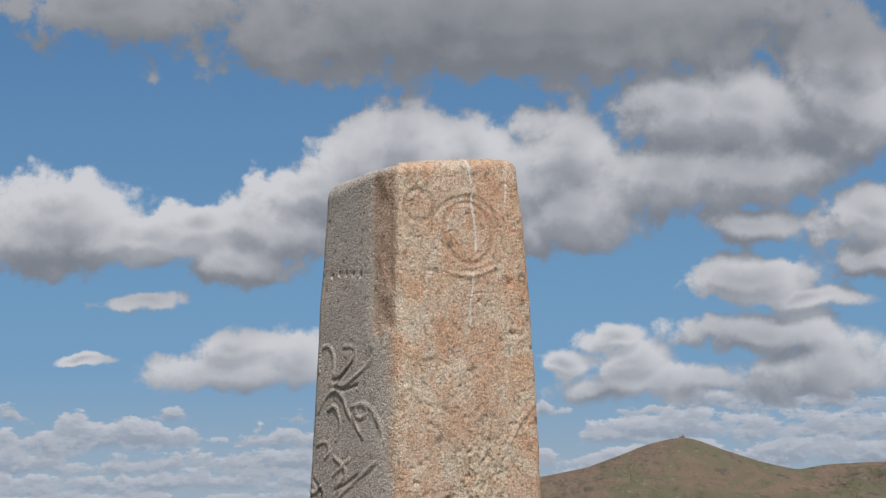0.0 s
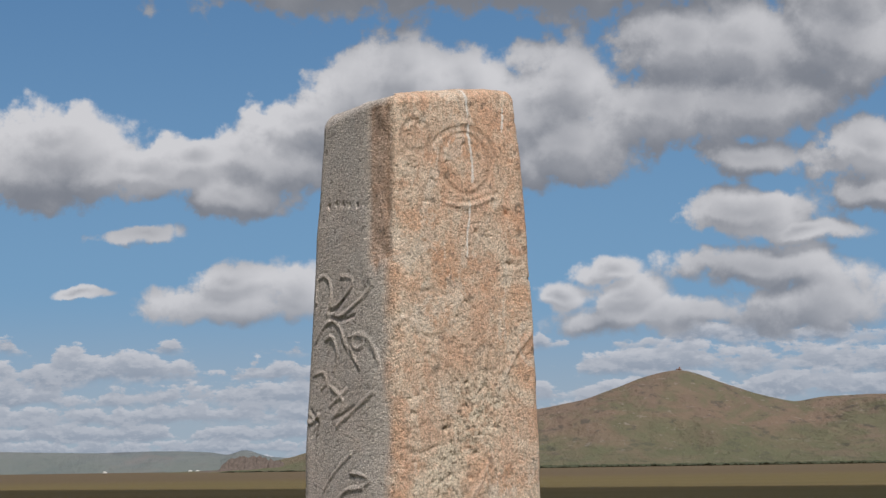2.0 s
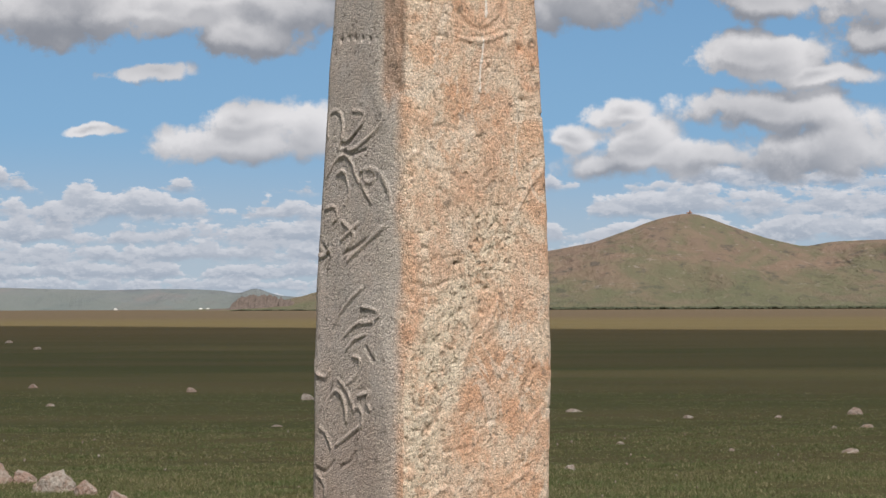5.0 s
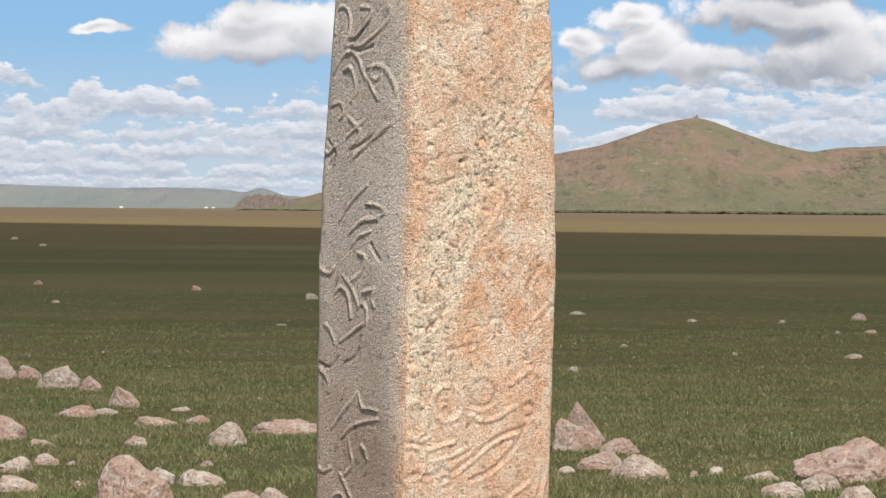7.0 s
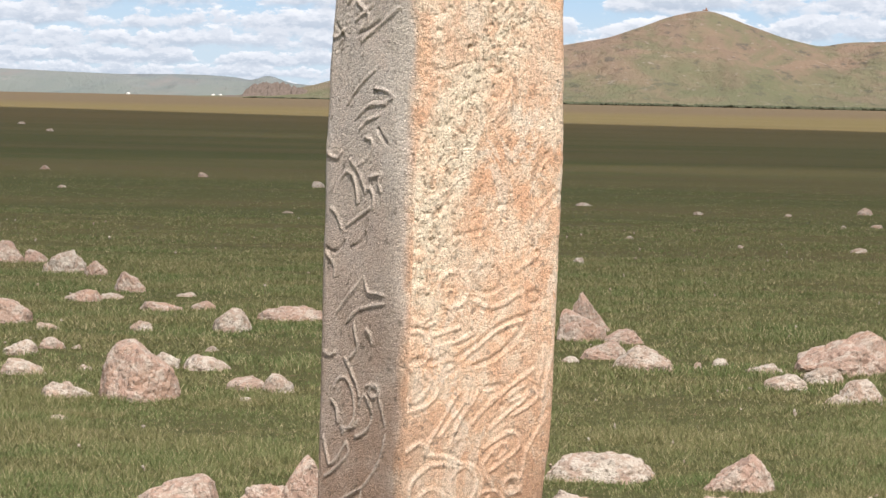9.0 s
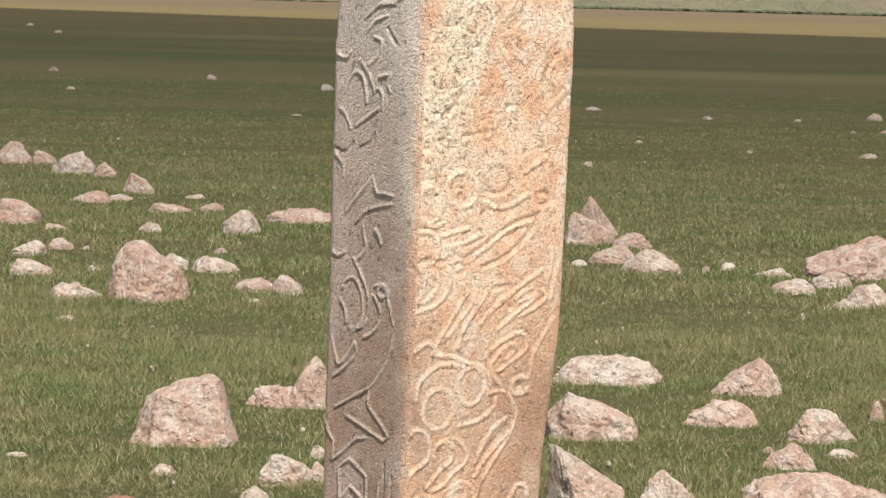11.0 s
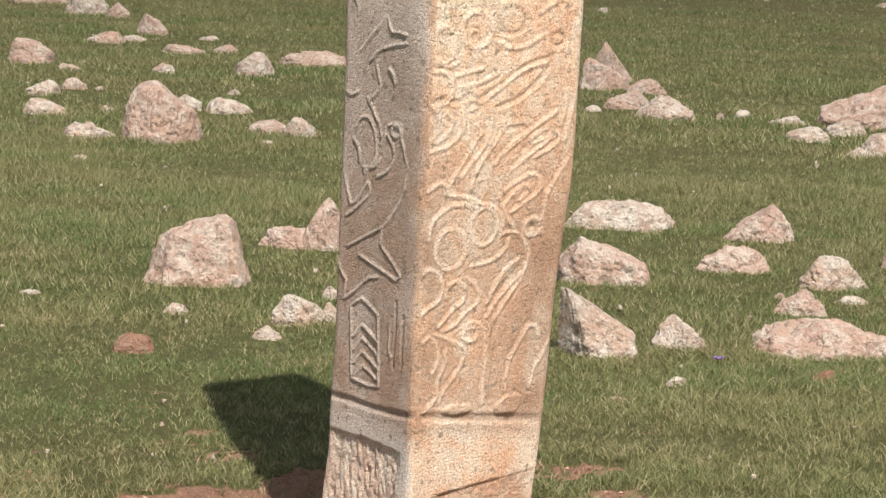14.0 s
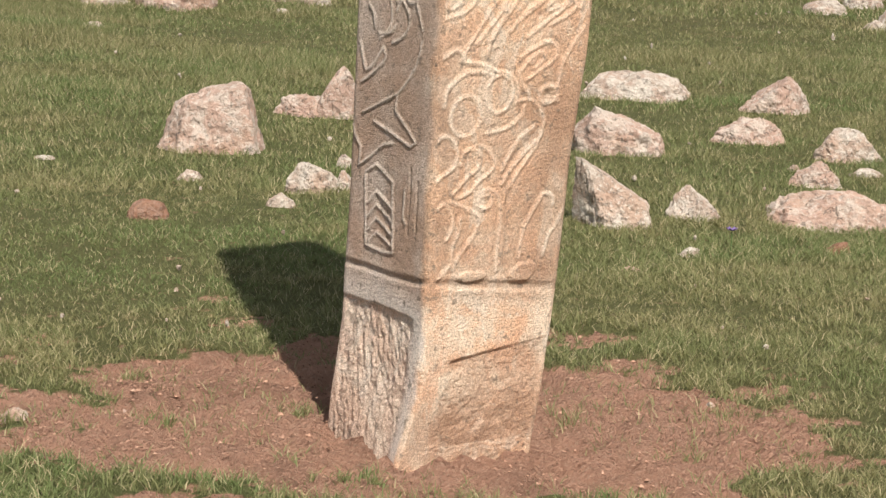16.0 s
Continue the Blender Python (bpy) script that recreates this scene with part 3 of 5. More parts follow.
loop(RIGHT, 0.563, 2.323, 0.180, 0.067, -1)
groove(RIGHT, (0.303, 2.323), (0.329, 2.360), (0.440, 2.390), (0.595, 2.403), (0.734, 2.385), (0.799, 2.341))
loop(RIGHT, 0.217, 2.376, 0.102, 0.034, -1)
ridge_line(RIGHT, (0.414, 2.234), (0.555, 2.230), (0.746, 2.251))
groove(RIGHT, (0.819, 2.109), (0.899, 2.107))
pit(RIGHT, 0.841, 2.219, 0.0072)
pit(RIGHT, 0.774, 2.262, 0.0048)
pit(RIGHT, 0.987, 2.427, 0.0048)
groove(RIGHT, (0.215, 1.953), (0.263, 1.944), (0.338, 1.949), (0.381, 1.964))
groove(RIGHT, (0.424, 1.942), (0.467, 1.924), (0.543, 1.925), (0.588, 1.948))
ridge_line(RIGHT, (0.054, 1.970), (0.107, 1.985), (0.165, 1.976), (0.190, 1.960))
groove(RIGHT, (0.242, 1.908), (0.322, 1.895), (0.425, 1.873), (0.480, 1.855), (0.518, 1.824))
loop(RIGHT, 0.648, 1.901, 0.085, 0.027, -1)
ridge_line(RIGHT, (0.957, 1.956), (0.871, 1.924), (0.808, 1.887), (0.750, 1.856), (0.708, 1.825))
groove(RIGHT, (0.930, 1.931), (0.848, 1.900), (0.786, 1.862))
groove(RIGHT, (0.554, 1.843), (0.571, 1.819), (0.684, 1.817), (0.729, 1.838))
groove(RIGHT, (0.268, 1.864), (0.350, 1.874), (0.427, 1.852))
groove(RIGHT, (0.223, 2.041), (0.311, 2.045), (0.397, 2.034))
groove(RIGHT, (-0.024, 1.699), (0.083, 1.707), (0.192, 1.698), (0.287, 1.710))
pit(RIGHT, 0.359, 1.748, 0.0055)
pit(RIGHT, 0.124, 1.812, 0.0055)
pit(RIGHT, 0.219, 1.758, 0.0055)
pit(RIGHT, 0.839, 2.107, 0.0055)
pit(RIGHT, 0.132, 2.076, 0.0055)
pit(RIGHT, 0.225, 1.830, 0.0055)
pit(RIGHT, 0.611, 2.174, 0.0055)
groove(RIGHT, (0.679, 1.656), (0.624, 1.607), (0.550, 1.576))
ridge_line(RIGHT, (0.634, 1.674), (0.579, 1.631), (0.520, 1.594))
ridge_line(RIGHT, (0.835, 1.558), (0.775, 1.515))
groove(RIGHT, (0.888, 1.527), (0.798, 1.490), (0.777, 1.460))
ridge_line(RIGHT, (0.984, 1.459), (0.853, 1.416), (0.780, 1.380), (0.744, 1.353))
groove(RIGHT, (0.557, 1.412), (0.667, 1.414))
groove(RIGHT, (0.288, 1.348), (0.377, 1.353), (0.468, 1.358))
ridge_line(RIGHT, (0.514, 1.388), (0.450, 1.344))
ridge_line(RIGHT, (0.821, 1.300), (0.692, 1.268))
groove(RIGHT, (0.038, 1.362), (0.143, 1.385), (0.265, 1.438))
ridge_line(RIGHT, (0.299, 1.468), (0.211, 1.438), (0.105, 1.423))
pit(RIGHT, 0.360, 1.751, 0.0055)
pit(RIGHT, 0.519, 1.645, 0.0055)
ridge_line(RIGHT, (0.347, 1.012), (0.251, 0.952), (0.180, 0.911), (0.156, 0.887))
ridge_line(RIGHT, (0.429, 1.001), (0.368, 0.951), (0.325, 0.915), (0.308, 0.893))
ridge_line(RIGHT, (0.157, 0.881), (0.268, 0.873), (0.384, 0.857), (0.449, 0.852))
ridge_line(RIGHT, (0.198, 0.858), (0.291, 0.856), (0.379, 0.846))
ridge_line(RIGHT, (-0.041, 0.855), (0.022, 0.888), (0.109, 0.906), (0.154, 0.895))
ridge_line(RIGHT, (0.047, 0.786), (0.056, 0.816), (0.104, 0.838), (0.184, 0.856))
loop(RIGHT, 0.198, 0.762, 0.103, 0.044, 1)
loop(RIGHT, 0.417, 0.807, 0.092, 0.041, 1)
ridge_line(RIGHT, (0.414, 0.856), (0.492, 0.844), (0.544, 0.814), (0.532, 0.782))
ridge_line(RIGHT, (0.353, 0.723), (0.460, 0.728), (0.535, 0.738), (0.590, 0.758), (0.599, 0.778))
ridge_line(RIGHT, (0.530, 0.787), (0.625, 0.791), (0.693, 0.775), (0.740, 0.745), (0.736, 0.716), (0.711, 0.688), (0.661, 0.660), (0.603, 0.631), (0.551, 0.601))
groove(RIGHT, (0.682, 0.711), (0.612, 0.685), (0.543, 0.655), (0.503, 0.628))
ridge_line(RIGHT, (0.679, 0.730), (0.593, 0.706), (0.530, 0.671), (0.485, 0.636))
ridge_line(RIGHT, (0.704, 0.697), (0.623, 0.667), (0.552, 0.639), (0.493, 0.607))
loop(RIGHT, 0.746, 0.800, 0.059, 0.019, 1)
pit(RIGHT, 0.746, 0.800, 0.0065)
ridge_line(RIGHT, (0.949, 0.954), (0.876, 0.913), (0.818, 0.871), (0.804, 0.828), (0.815, 0.784))
ridge_line(RIGHT, (0.573, 0.929), (0.656, 0.953), (0.759, 0.982), (0.836, 1.003))
ridge_line(RIGHT, (0.454, 0.943), (0.524, 0.974), (0.612, 1.005))
ridge_line(RIGHT, (0.540, 0.886), (0.632, 0.906), (0.719, 0.917), (0.770, 0.898), (0.751, 0.875), (0.667, 0.855), (0.593, 0.836))
ridge_line(RIGHT, (0.612, 0.872), (0.654, 0.895), (0.692, 0.881), (0.635, 0.860))
ridge_line(RIGHT, (0.527, 0.853), (0.563, 0.826), (0.614, 0.801))
ridge_line(RIGHT, (0.532, 0.850), (0.582, 0.872), (0.622, 0.888))
ridge_line(RIGHT, (0.009, 0.705), (0.059, 0.722), (0.122, 0.711), (0.160, 0.679), (0.131, 0.650), (0.072, 0.637), (0.021, 0.620), (0.014, 0.596))
ridge_line(RIGHT, (0.188, 0.658), (0.201, 0.682), (0.269, 0.690), (0.317, 0.669), (0.307, 0.647), (0.234, 0.627), (0.179, 0.606), (0.139, 0.592))
ridge_line(RIGHT, (0.314, 0.697), (0.389, 0.680), (0.428, 0.654), (0.401, 0.635), (0.326, 0.618), (0.260, 0.596), (0.188, 0.585))
loop(RIGHT, 0.377, 0.571, 0.052, 0.016, 1)
ridge_line(RIGHT, (0.325, 0.588), (0.387, 0.598), (0.458, 0.585), (0.495, 0.553), (0.501, 0.512), (0.493, 0.464), (0.498, 0.413))
ridge_line(RIGHT, (0.047, 0.564), (0.088, 0.574), (0.134, 0.556), (0.160, 0.525), (0.123, 0.493))
ridge_line(RIGHT, (0.138, 0.577), (0.244, 0.561), (0.337, 0.538), (0.331, 0.512), (0.285, 0.483), (0.219, 0.454), (0.177, 0.425))
ridge_line(RIGHT, (0.209, 0.541), (0.207, 0.511), (0.167, 0.475), (0.163, 0.437), (0.076, 0.408))
groove(RIGHT, (0.562, 0.591), (0.535, 0.551), (0.557, 0.500), (0.550, 0.450), (0.551, 0.404))
ridge_line(RIGHT, (0.799, 0.577), (0.742, 0.546), (0.686, 0.509), (0.664, 0.472), (0.661, 0.439))
ridge_line(RIGHT, (0.952, 0.540), (0.916, 0.509), (0.863, 0.478), (0.838, 0.438))
ridge_line(RIGHT, (0.790, 0.577), (0.853, 0.576), (0.876, 0.553))
groove(RIGHT, (0.372, 0.902), (0.349, 0.876))
plate(RIGHT, 0.697, 0.404, 0.102, 0.023, 1)
plate(RIGHT, 0.315, 0.407, 0.108, 0.014, 1)
loop(RIGHT, 0.286, 1.232, 0.097, 0.038, 1)
loop(RIGHT, 0.511, 1.252, 0.080, 0.028, -1)
loop(RIGHT, 0.088, 1.201, 0.071, 0.038, 1)
ridge_line(RIGHT, (0.001, 1.073), (-0.018, 1.109), (0.006, 1.137), (0.079, 1.145), (0.134, 1.129), (0.152, 1.104), (0.124, 1.079))
ridge_line(RIGHT, (-0.003, 1.150), (0.041, 1.163), (0.120, 1.155), (0.182, 1.167))
loop(RIGHT, 0.812, 1.211, 0.041, 0.014, -1)
loop(RIGHT, 0.287, 1.064, 0.033, 0.011, -1)
ridge_line(RIGHT, (0.169, 1.135), (0.257, 1.144), (0.335, 1.150))
ridge_line(RIGHT, (0.208, 1.110), (0.332, 1.122), (0.427, 1.138))
groove(RIGHT, (0.337, 1.089), (0.425, 1.107), (0.513, 1.130), (0.583, 1.148), (0.672, 1.163), (0.756, 1.171))
ridge_line(RIGHT, (0.391, 1.092), (0.472, 1.111), (0.556, 1.136), (0.638, 1.150), (0.729, 1.160))
groove(RIGHT, (0.443, 1.067), (0.558, 1.081), (0.664, 1.109), (0.750, 1.145), (0.785, 1.177))
groove(RIGHT, (0.257, 1.098), (0.320, 1.086), (0.393, 1.102))
groove(RIGHT, (-0.081, 1.079), (0.018, 1.078), (0.087, 1.086), (0.177, 1.080), (0.251, 1.092))
ridge_line(RIGHT, (0.215, 1.063), (0.235, 1.030), (0.189, 1.000), (0.120, 0.983), (0.014, 0.972))
ridge_line(RIGHT, (0.127, 1.057), (0.158, 1.037), (0.133, 1.013), (0.079, 0.995))
groove(RIGHT, (0.020, 1.063), (0.051, 1.039), (0.027, 1.009), (-0.025, 0.998))
ridge_line(RIGHT, (0.410, 1.043), (0.409, 1.009), (0.360, 0.973), (0.292, 0.944), (0.238, 0.918))
ridge_line(RIGHT, (0.482, 1.010), (0.421, 0.978), (0.371, 0.951), (0.332, 0.925))
ridge_line(RIGHT, (0.831, 1.052), (0.752, 1.034), (0.663, 1.010), (0.593, 0.990), (0.505, 0.965), (0.450, 0.945))
ridge_line(RIGHT, (0.778, 1.017), (0.705, 1.004), (0.683, 0.986), (0.764, 0.994), (0.840, 1.006), (0.870, 0.992), (0.803, 0.972), (0.716, 0.955))
groove(RIGHT, (0.704, 0.992), (0.633, 0.975))
ridge_line(RIGHT, (0.893, 1.104), (0.893, 1.064), (0.867, 1.024))
ridge_line(RIGHT, (0.967, 1.110), (0.937, 1.051), (0.897, 0.989))
groove(RIGHT, (0.532, 1.019), (0.623, 1.023))
ridge_line(RIGHT, (0.434, 1.206), (0.502, 1.194), (0.593, 1.195), (0.718, 1.220))
belt_line(RIGHT, (0.078, 0.398), (0.420, 0.384), (0.986, 0.362))
belt_line(LEFT, (0.994, 0.387), (0.690, 0.390), (0.393, 0.390), (0.002, 0.401))
pit(LEFT, 0.942, 2.243, 0.0060)
pit(LEFT, 0.794, 2.243, 0.0060)
pit(LEFT, 0.692, 2.245, 0.0060)
pit(LEFT, 0.597, 2.242, 0.0060)
pit(LEFT, 0.504, 2.238, 0.0060)
pit(LEFT, 0.403, 2.234, 0.0060)
pit(LEFT, 0.320, 2.234, 0.0048)
ridge_line(LEFT, (0.899, 2.033), (0.899, 2.076), (0.820, 2.090), (0.727, 2.074), (0.705, 2.041), (0.746, 2.004))
ridge_line(LEFT, (0.575, 2.084), (0.444, 2.076), (0.477, 2.051), (0.615, 2.022))
ridge_line(LEFT, (0.245, 2.078), (0.217, 2.057), (0.341, 2.029), (0.513, 2.004), (0.624, 1.998))
groove(LEFT, (0.688, 1.996), (0.546, 1.989), (0.408, 1.995))
ridge_line(LEFT, (0.875, 1.947), (0.770, 1.980), (0.658, 1.988), (0.571, 1.972), (0.520, 1.947), (0.477, 1.926))
ridge_line(LEFT, (0.749, 1.949), (0.680, 1.955), (0.622, 1.936), (0.597, 1.906), (0.641, 1.880))
loop(LEFT, 0.364, 1.939, 0.060, 0.015, 1)
ridge_line(LEFT, (0.459, 1.951), (0.304, 1.953), (0.191, 1.922), (0.140, 1.882), (0.192, 1.840))
ridge_line(LEFT, (0.444, 1.926), (0.395, 1.903), (0.328, 1.881))
ridge_line(LEFT, (0.878, 1.873), (0.776, 1.878), (0.718, 1.858), (0.776, 1.843))
ridge_line(LEFT, (0.186, 1.831), (0.383, 1.796), (0.584, 1.759))
groove(LEFT, (0.907, 1.798), (0.814, 1.767), (0.868, 1.742))
ridge_line(LEFT, (0.662, 1.845), (0.526, 1.813), (0.607, 1.784))
groove(LEFT, (0.717, 2.012), (0.616, 2.016), (0.464, 2.047))
ridge_line(LEFT, (0.663, 1.805), (0.537, 1.828), (0.486, 1.838))
groove(LEFT, (0.655, 1.772), (0.528, 1.783), (0.403, 1.801))
ridge_line(LEFT, (0.951, 1.773), (0.883, 1.769), (0.809, 1.785))
ridge_line(LEFT, (0.419, 1.698), (0.602, 1.661), (0.723, 1.624))
sharp_line(LEFT, (0.413, 1.658), (0.288, 1.653), (0.225, 1.638), (0.316, 1.629))
ridge_line(LEFT, (0.297, 1.625), (0.469, 1.621), (0.603, 1.596))
ridge_line(LEFT, (0.373, 1.599), (0.495, 1.588), (0.574, 1.570))
ridge_line(LEFT, (0.954, 1.542), (0.942, 1.518), (0.830, 1.504), (0.768, 1.519))
groove(LEFT, (0.368, 1.571), (0.322, 1.553), (0.284, 1.541))
ridge_line(LEFT, (0.508, 1.552), (0.426, 1.544), (0.452, 1.515), (0.574, 1.490))
ridge_line(LEFT, (0.821, 1.432), (0.773, 1.460), (0.698, 1.476), (0.621, 1.465), (0.586, 1.435), (0.578, 1.410))
ridge_line(LEFT, (0.670, 1.501), (0.572, 1.478), (0.506, 1.448), (0.492, 1.433))
ridge_line(LEFT, (0.492, 1.436), (0.443, 1.443), (0.404, 1.425), (0.408, 1.400))
ridge_line(LEFT, (0.446, 1.467), (0.324, 1.474), (0.352, 1.456), (0.320, 1.438))
ridge_line(LEFT, (0.870, 1.394), (0.817, 1.385), (0.764, 1.364), (0.750, 1.352))
ridge_line(LEFT, (0.687, 1.359), (0.562, 1.380), (0.439, 1.400))
groove(LEFT, (0.651, 1.311), (0.526, 1.325), (0.484, 1.344))
groove(LEFT, (0.908, 1.306), (0.810, 1.298), (0.716, 1.322))
ridge_line(LEFT, (0.907, 1.294), (0.820, 1.270), (0.818, 1.246))
sharp_line(LEFT, (0.480, 1.252), (0.457, 1.232), (0.428, 1.218), (0.317, 1.218), (0.254, 1.216))
ridge_line(LEFT, (0.480, 1.252), (0.629, 1.211), (0.781, 1.167))
ridge_line(LEFT, (0.250, 1.198), (0.434, 1.187), (0.557, 1.174), (0.666, 1.148))
ridge_line(LEFT, (0.912, 1.076), (0.844, 1.069), (0.781, 1.080))
ridge_line(LEFT, (0.583, 1.148), (0.557, 1.119), (0.538, 1.095), (0.659, 1.060))
ridge_line(LEFT, (0.434, 1.138), (0.388, 1.128), (0.364, 1.109))
ridge_line(LEFT, (0.674, 1.069), (0.589, 1.037), (0.517, 1.005), (0.501, 0.991))
ridge_line(LEFT, (0.795, 0.999), (0.747, 1.019), (0.664, 1.026), (0.594, 1.006), (0.554, 0.970), (0.565, 0.933), (0.676, 0.903))
ridge_line(LEFT, (0.497, 0.973), (0.450, 0.995), (0.397, 0.985), (0.347, 0.960), (0.360, 0.935), (0.432, 0.914), (0.526, 0.901))
ridge_line(LEFT, (0.423, 1.016), (0.342, 1.022), (0.278, 1.014), (0.259, 0.988), (0.186, 0.942))
loop(LEFT, 0.339, 1.006, 0.050, 0.012, 1)
ridge_line(LEFT, (0.816, 0.973), (0.753, 0.954), (0.733, 0.926))
ridge_line(LEFT, (0.502, 0.939), (0.562, 0.921), (0.691, 0.914))
ridge_line(LEFT, (0.897, 0.888), (0.864, 0.857), (0.818, 0.830), (0.741, 0.844), (0.680, 0.866), (0.633, 0.886))
ridge_line(LEFT, (0.633, 0.886), (0.601, 0.863), (0.737, 0.825), (0.865, 0.800))
ridge_line(LEFT, (0.181, 0.918), (0.232, 0.867), (0.347, 0.819), (0.437, 0.792))
sharp_line(LEFT, (0.437, 0.793), (0.657, 0.760), (0.836, 0.732))
sharp_line(LEFT, (0.437, 0.793), (0.448, 0.755), (0.327, 0.729), (0.193, 0.699), (0.253, 0.686), (0.449, 0.702), (0.701, 0.720))
sharp_line(LEFT, (0.944, 0.701), (0.906, 0.677), (0.834, 0.656), (0.846, 0.613), (0.730, 0.636), (0.573, 0.674), (0.457, 0.683))
sharp_line(LEFT, (0.756, 0.603), (0.641, 0.626), (0.446, 0.598), (0.404, 0.441), (0.521, 0.436), (0.722, 0.441), (0.756, 0.603))
sharp_line(LEFT, (0.716, 0.536), (0.629, 0.567), (0.446, 0.540))
sharp_line(LEFT, (0.710, 0.506), (0.623, 0.537), (0.440, 0.510))
sharp_line(LEFT, (0.703, 0.476), (0.617, 0.507), (0.433, 0.481))
sharp_line(LEFT, (0.690, 0.449), (0.604, 0.477), (0.428, 0.456))
groove(LEFT, (0.230, 0.639), (0.228, 0.571), (0.243, 0.495))
ridge_line(LEFT, (0.284, 0.593), (0.297, 0.536), (0.267, 0.516))
groove(LEFT, (0.142, 0.613), (0.148, 0.501))


LICHEN_Z = [1.36, 1.44, 1.53, 1.62, 1.71, 1.8]
LICHEN_S = [0.06, 0.11, 0.22, 0.3, 0.45, 0.64]


def build_stone():
    """Four-sided granite slab, tapering, leaning a little; two carved faces meet in a front edge."""
    zl = [-0.12, 0.0, 0.07, 0.20, 0.28, 0.47, 0.72, 0.94, 1.19, 1.48, 1.73, 1.985, 2.236, 2.363, 2.45]
    xl = [-0.324, -0.317, -0.313, -0.301, -0.293, -0.289, -0.287, -0.284, -0.281, -0.279, -0.272, -0.257, -0.240, -0.229, -0.220]
    zf = [-0.12, 0.0, 0.15, 0.28, 0.40, 0.77, 1.01, 1.25, 1.49, 1.73, 2.09, 2.46]
    xf = [-0.16, -0.138, -0.098, -0.091, -0.090, -0.085, -0.082, -0.077, -0.074, -0.070, -0.073, -0.070]
    zr = [-0.12, 0.0, 0.105, 0.24, 0.37, 0.50, 0.63, 0.76, 0.87, 1.0, 1.24, 1.49, 1.735, 1.975, 2.226, 2.353, 2.49]
    xr = [0.160, 0.173, 0.187, 0.199, 0.208, 0.215, 0.221, 0.233, 0.244, 0.252, 0.260, 0.261, 0.258, 0.251, 0.235, 0.223, 0.210]
    rows = 880
    vz = np.linspace(-0.12, 2.50, rows)

    def smooth(z, a, b):
        return sum(np.interp(z + d * 0.03, a, b) for d in (-1, -0.5, 0, 0.5, 1)) / 5

    one = np.ones(rows)
    L = np.stack([smooth(vz, zl, xl), 5.71 * one], -1)
    F = np.stack([smooth(vz, zf, xf), 5.43 * one], -1)
    R = np.stack([smooth(vz, zr, xr), 5.65 * one], -1)
    B = L + R - F

    # once round: corner, face, corner, face ...
    def corner(a, c, b, ra, rb, n):
        """Rounded corner c between the neighbours a and b."""
        p = c + (a - c) * np.reshape(ra, (-1, 1))
        q = c + (b - c) * np.reshape(rb, (-1, 1))
        t = np.linspace(0, 1, n)[None, :, None]
        return (1 - t) ** 2 * p[:, None] + 2 * t * (1 - t) * c[:, None] + t ** 2 * q[:, None], p, q

    cL, l0, l1 = corner(B, L, F, 0.09, 0.10, 14)
    cF, f0, f1 = corner(L, F, R, 0.07 + 0.26 * step(vz, 0.9, 1.8), 0.06 + 0.05 * step(vz, 0.9, 1.8), 30)
    cR, r0, r1 = corner(F, R, B, 0.07, 0.08, 12)
    cB, b0, b1 = corner(R, B, L, 0.2, 0.2, 8)

    def side(p, q, n):
        t = np.linspace(0, 1, n + 2)[1:-1][None, :, None]
        return p[:, None] * (1 - t) + q[:, None] * t

    n_left, n_right = 80, 104
    ring = np.concatenate([cL, side(l1, f0, n_left), cF, side(f1, r0, n_right), cR, side(r1, b0, 12), cB, side(b1, l0, 12)], axis=1)
    cols = ring.shape[1]
    mid = (L + F + R + B)[:, None] / 4
    tang = np.roll(ring, -1, 1) - np.roll(ring, 1, 1)
    nrm = np.stack([tang[..., 1], -tang[..., 0]], -1)
    nrm /= np.linalg.norm(nrm, axis=-1, keepdims=True)

    # lean of the top: the left shoulder is lower and rounder
    X = ring[..., 0]
    top = 2.461 + 0.036 * step(X, -0.12, 0.20) - 0.004 * step(-X, 0.08, 0.20)
    Z = vz[:, None] * np.ones((1, cols))
    Z = np.where(Z > 1.5, 1.5 + (Z - 1.5) * (top - 1.5), Z)
    rr = 0.026 + 0.014 * step(-X, 0.12, 0.21)
    t = np.clip((Z - (top - rr)) / rr, 0, 1)
    inset = rr * (1 - np.sqrt(np.maximum(1 - t * t, 0)))
    split = 14 + n_left + 20
    front = 14 + n_left + 30 + n_right + 12
    relief, marks = carving(ring, Z, L, F, R, split, front)
    disp = relief - inset
    P = ring + nrm * disp[..., None]
    verts = [np.concatenate([P, Z[..., None]], -1)]
    # the top, domed
    edge, ze = P[-1], Z[-1]
    m = edge.mean(0)
    for s in (0.9, 0.75, 0.5, 0.25, 0.02):
        ring2 = m + (edge - m) * s
        z2 = ze * s + (1 - s) * ze.mean() + 0.008 * (1 - s * s) + 0.006 * wave(ring2[:, 0] * 12, ring2[:, 1] * 12, 8, 4)
        verts.append(np.concatenate([ring2, z2[:, None]], -1)[None])
    V = np.concatenate(verts, 0)
    pad = np.zeros((5, cols))
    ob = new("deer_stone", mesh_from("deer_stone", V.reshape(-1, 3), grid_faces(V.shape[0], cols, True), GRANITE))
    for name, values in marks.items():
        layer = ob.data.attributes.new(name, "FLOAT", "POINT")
        layer.data.foreach_set("value", np.concatenate([values, pad + values[-1:] * (name == "grey_sides")]).ravel().astype(np.float32))
    return tagged(ob, "tall carved standing stone of pinkish granite in bare soil", "standing stone")


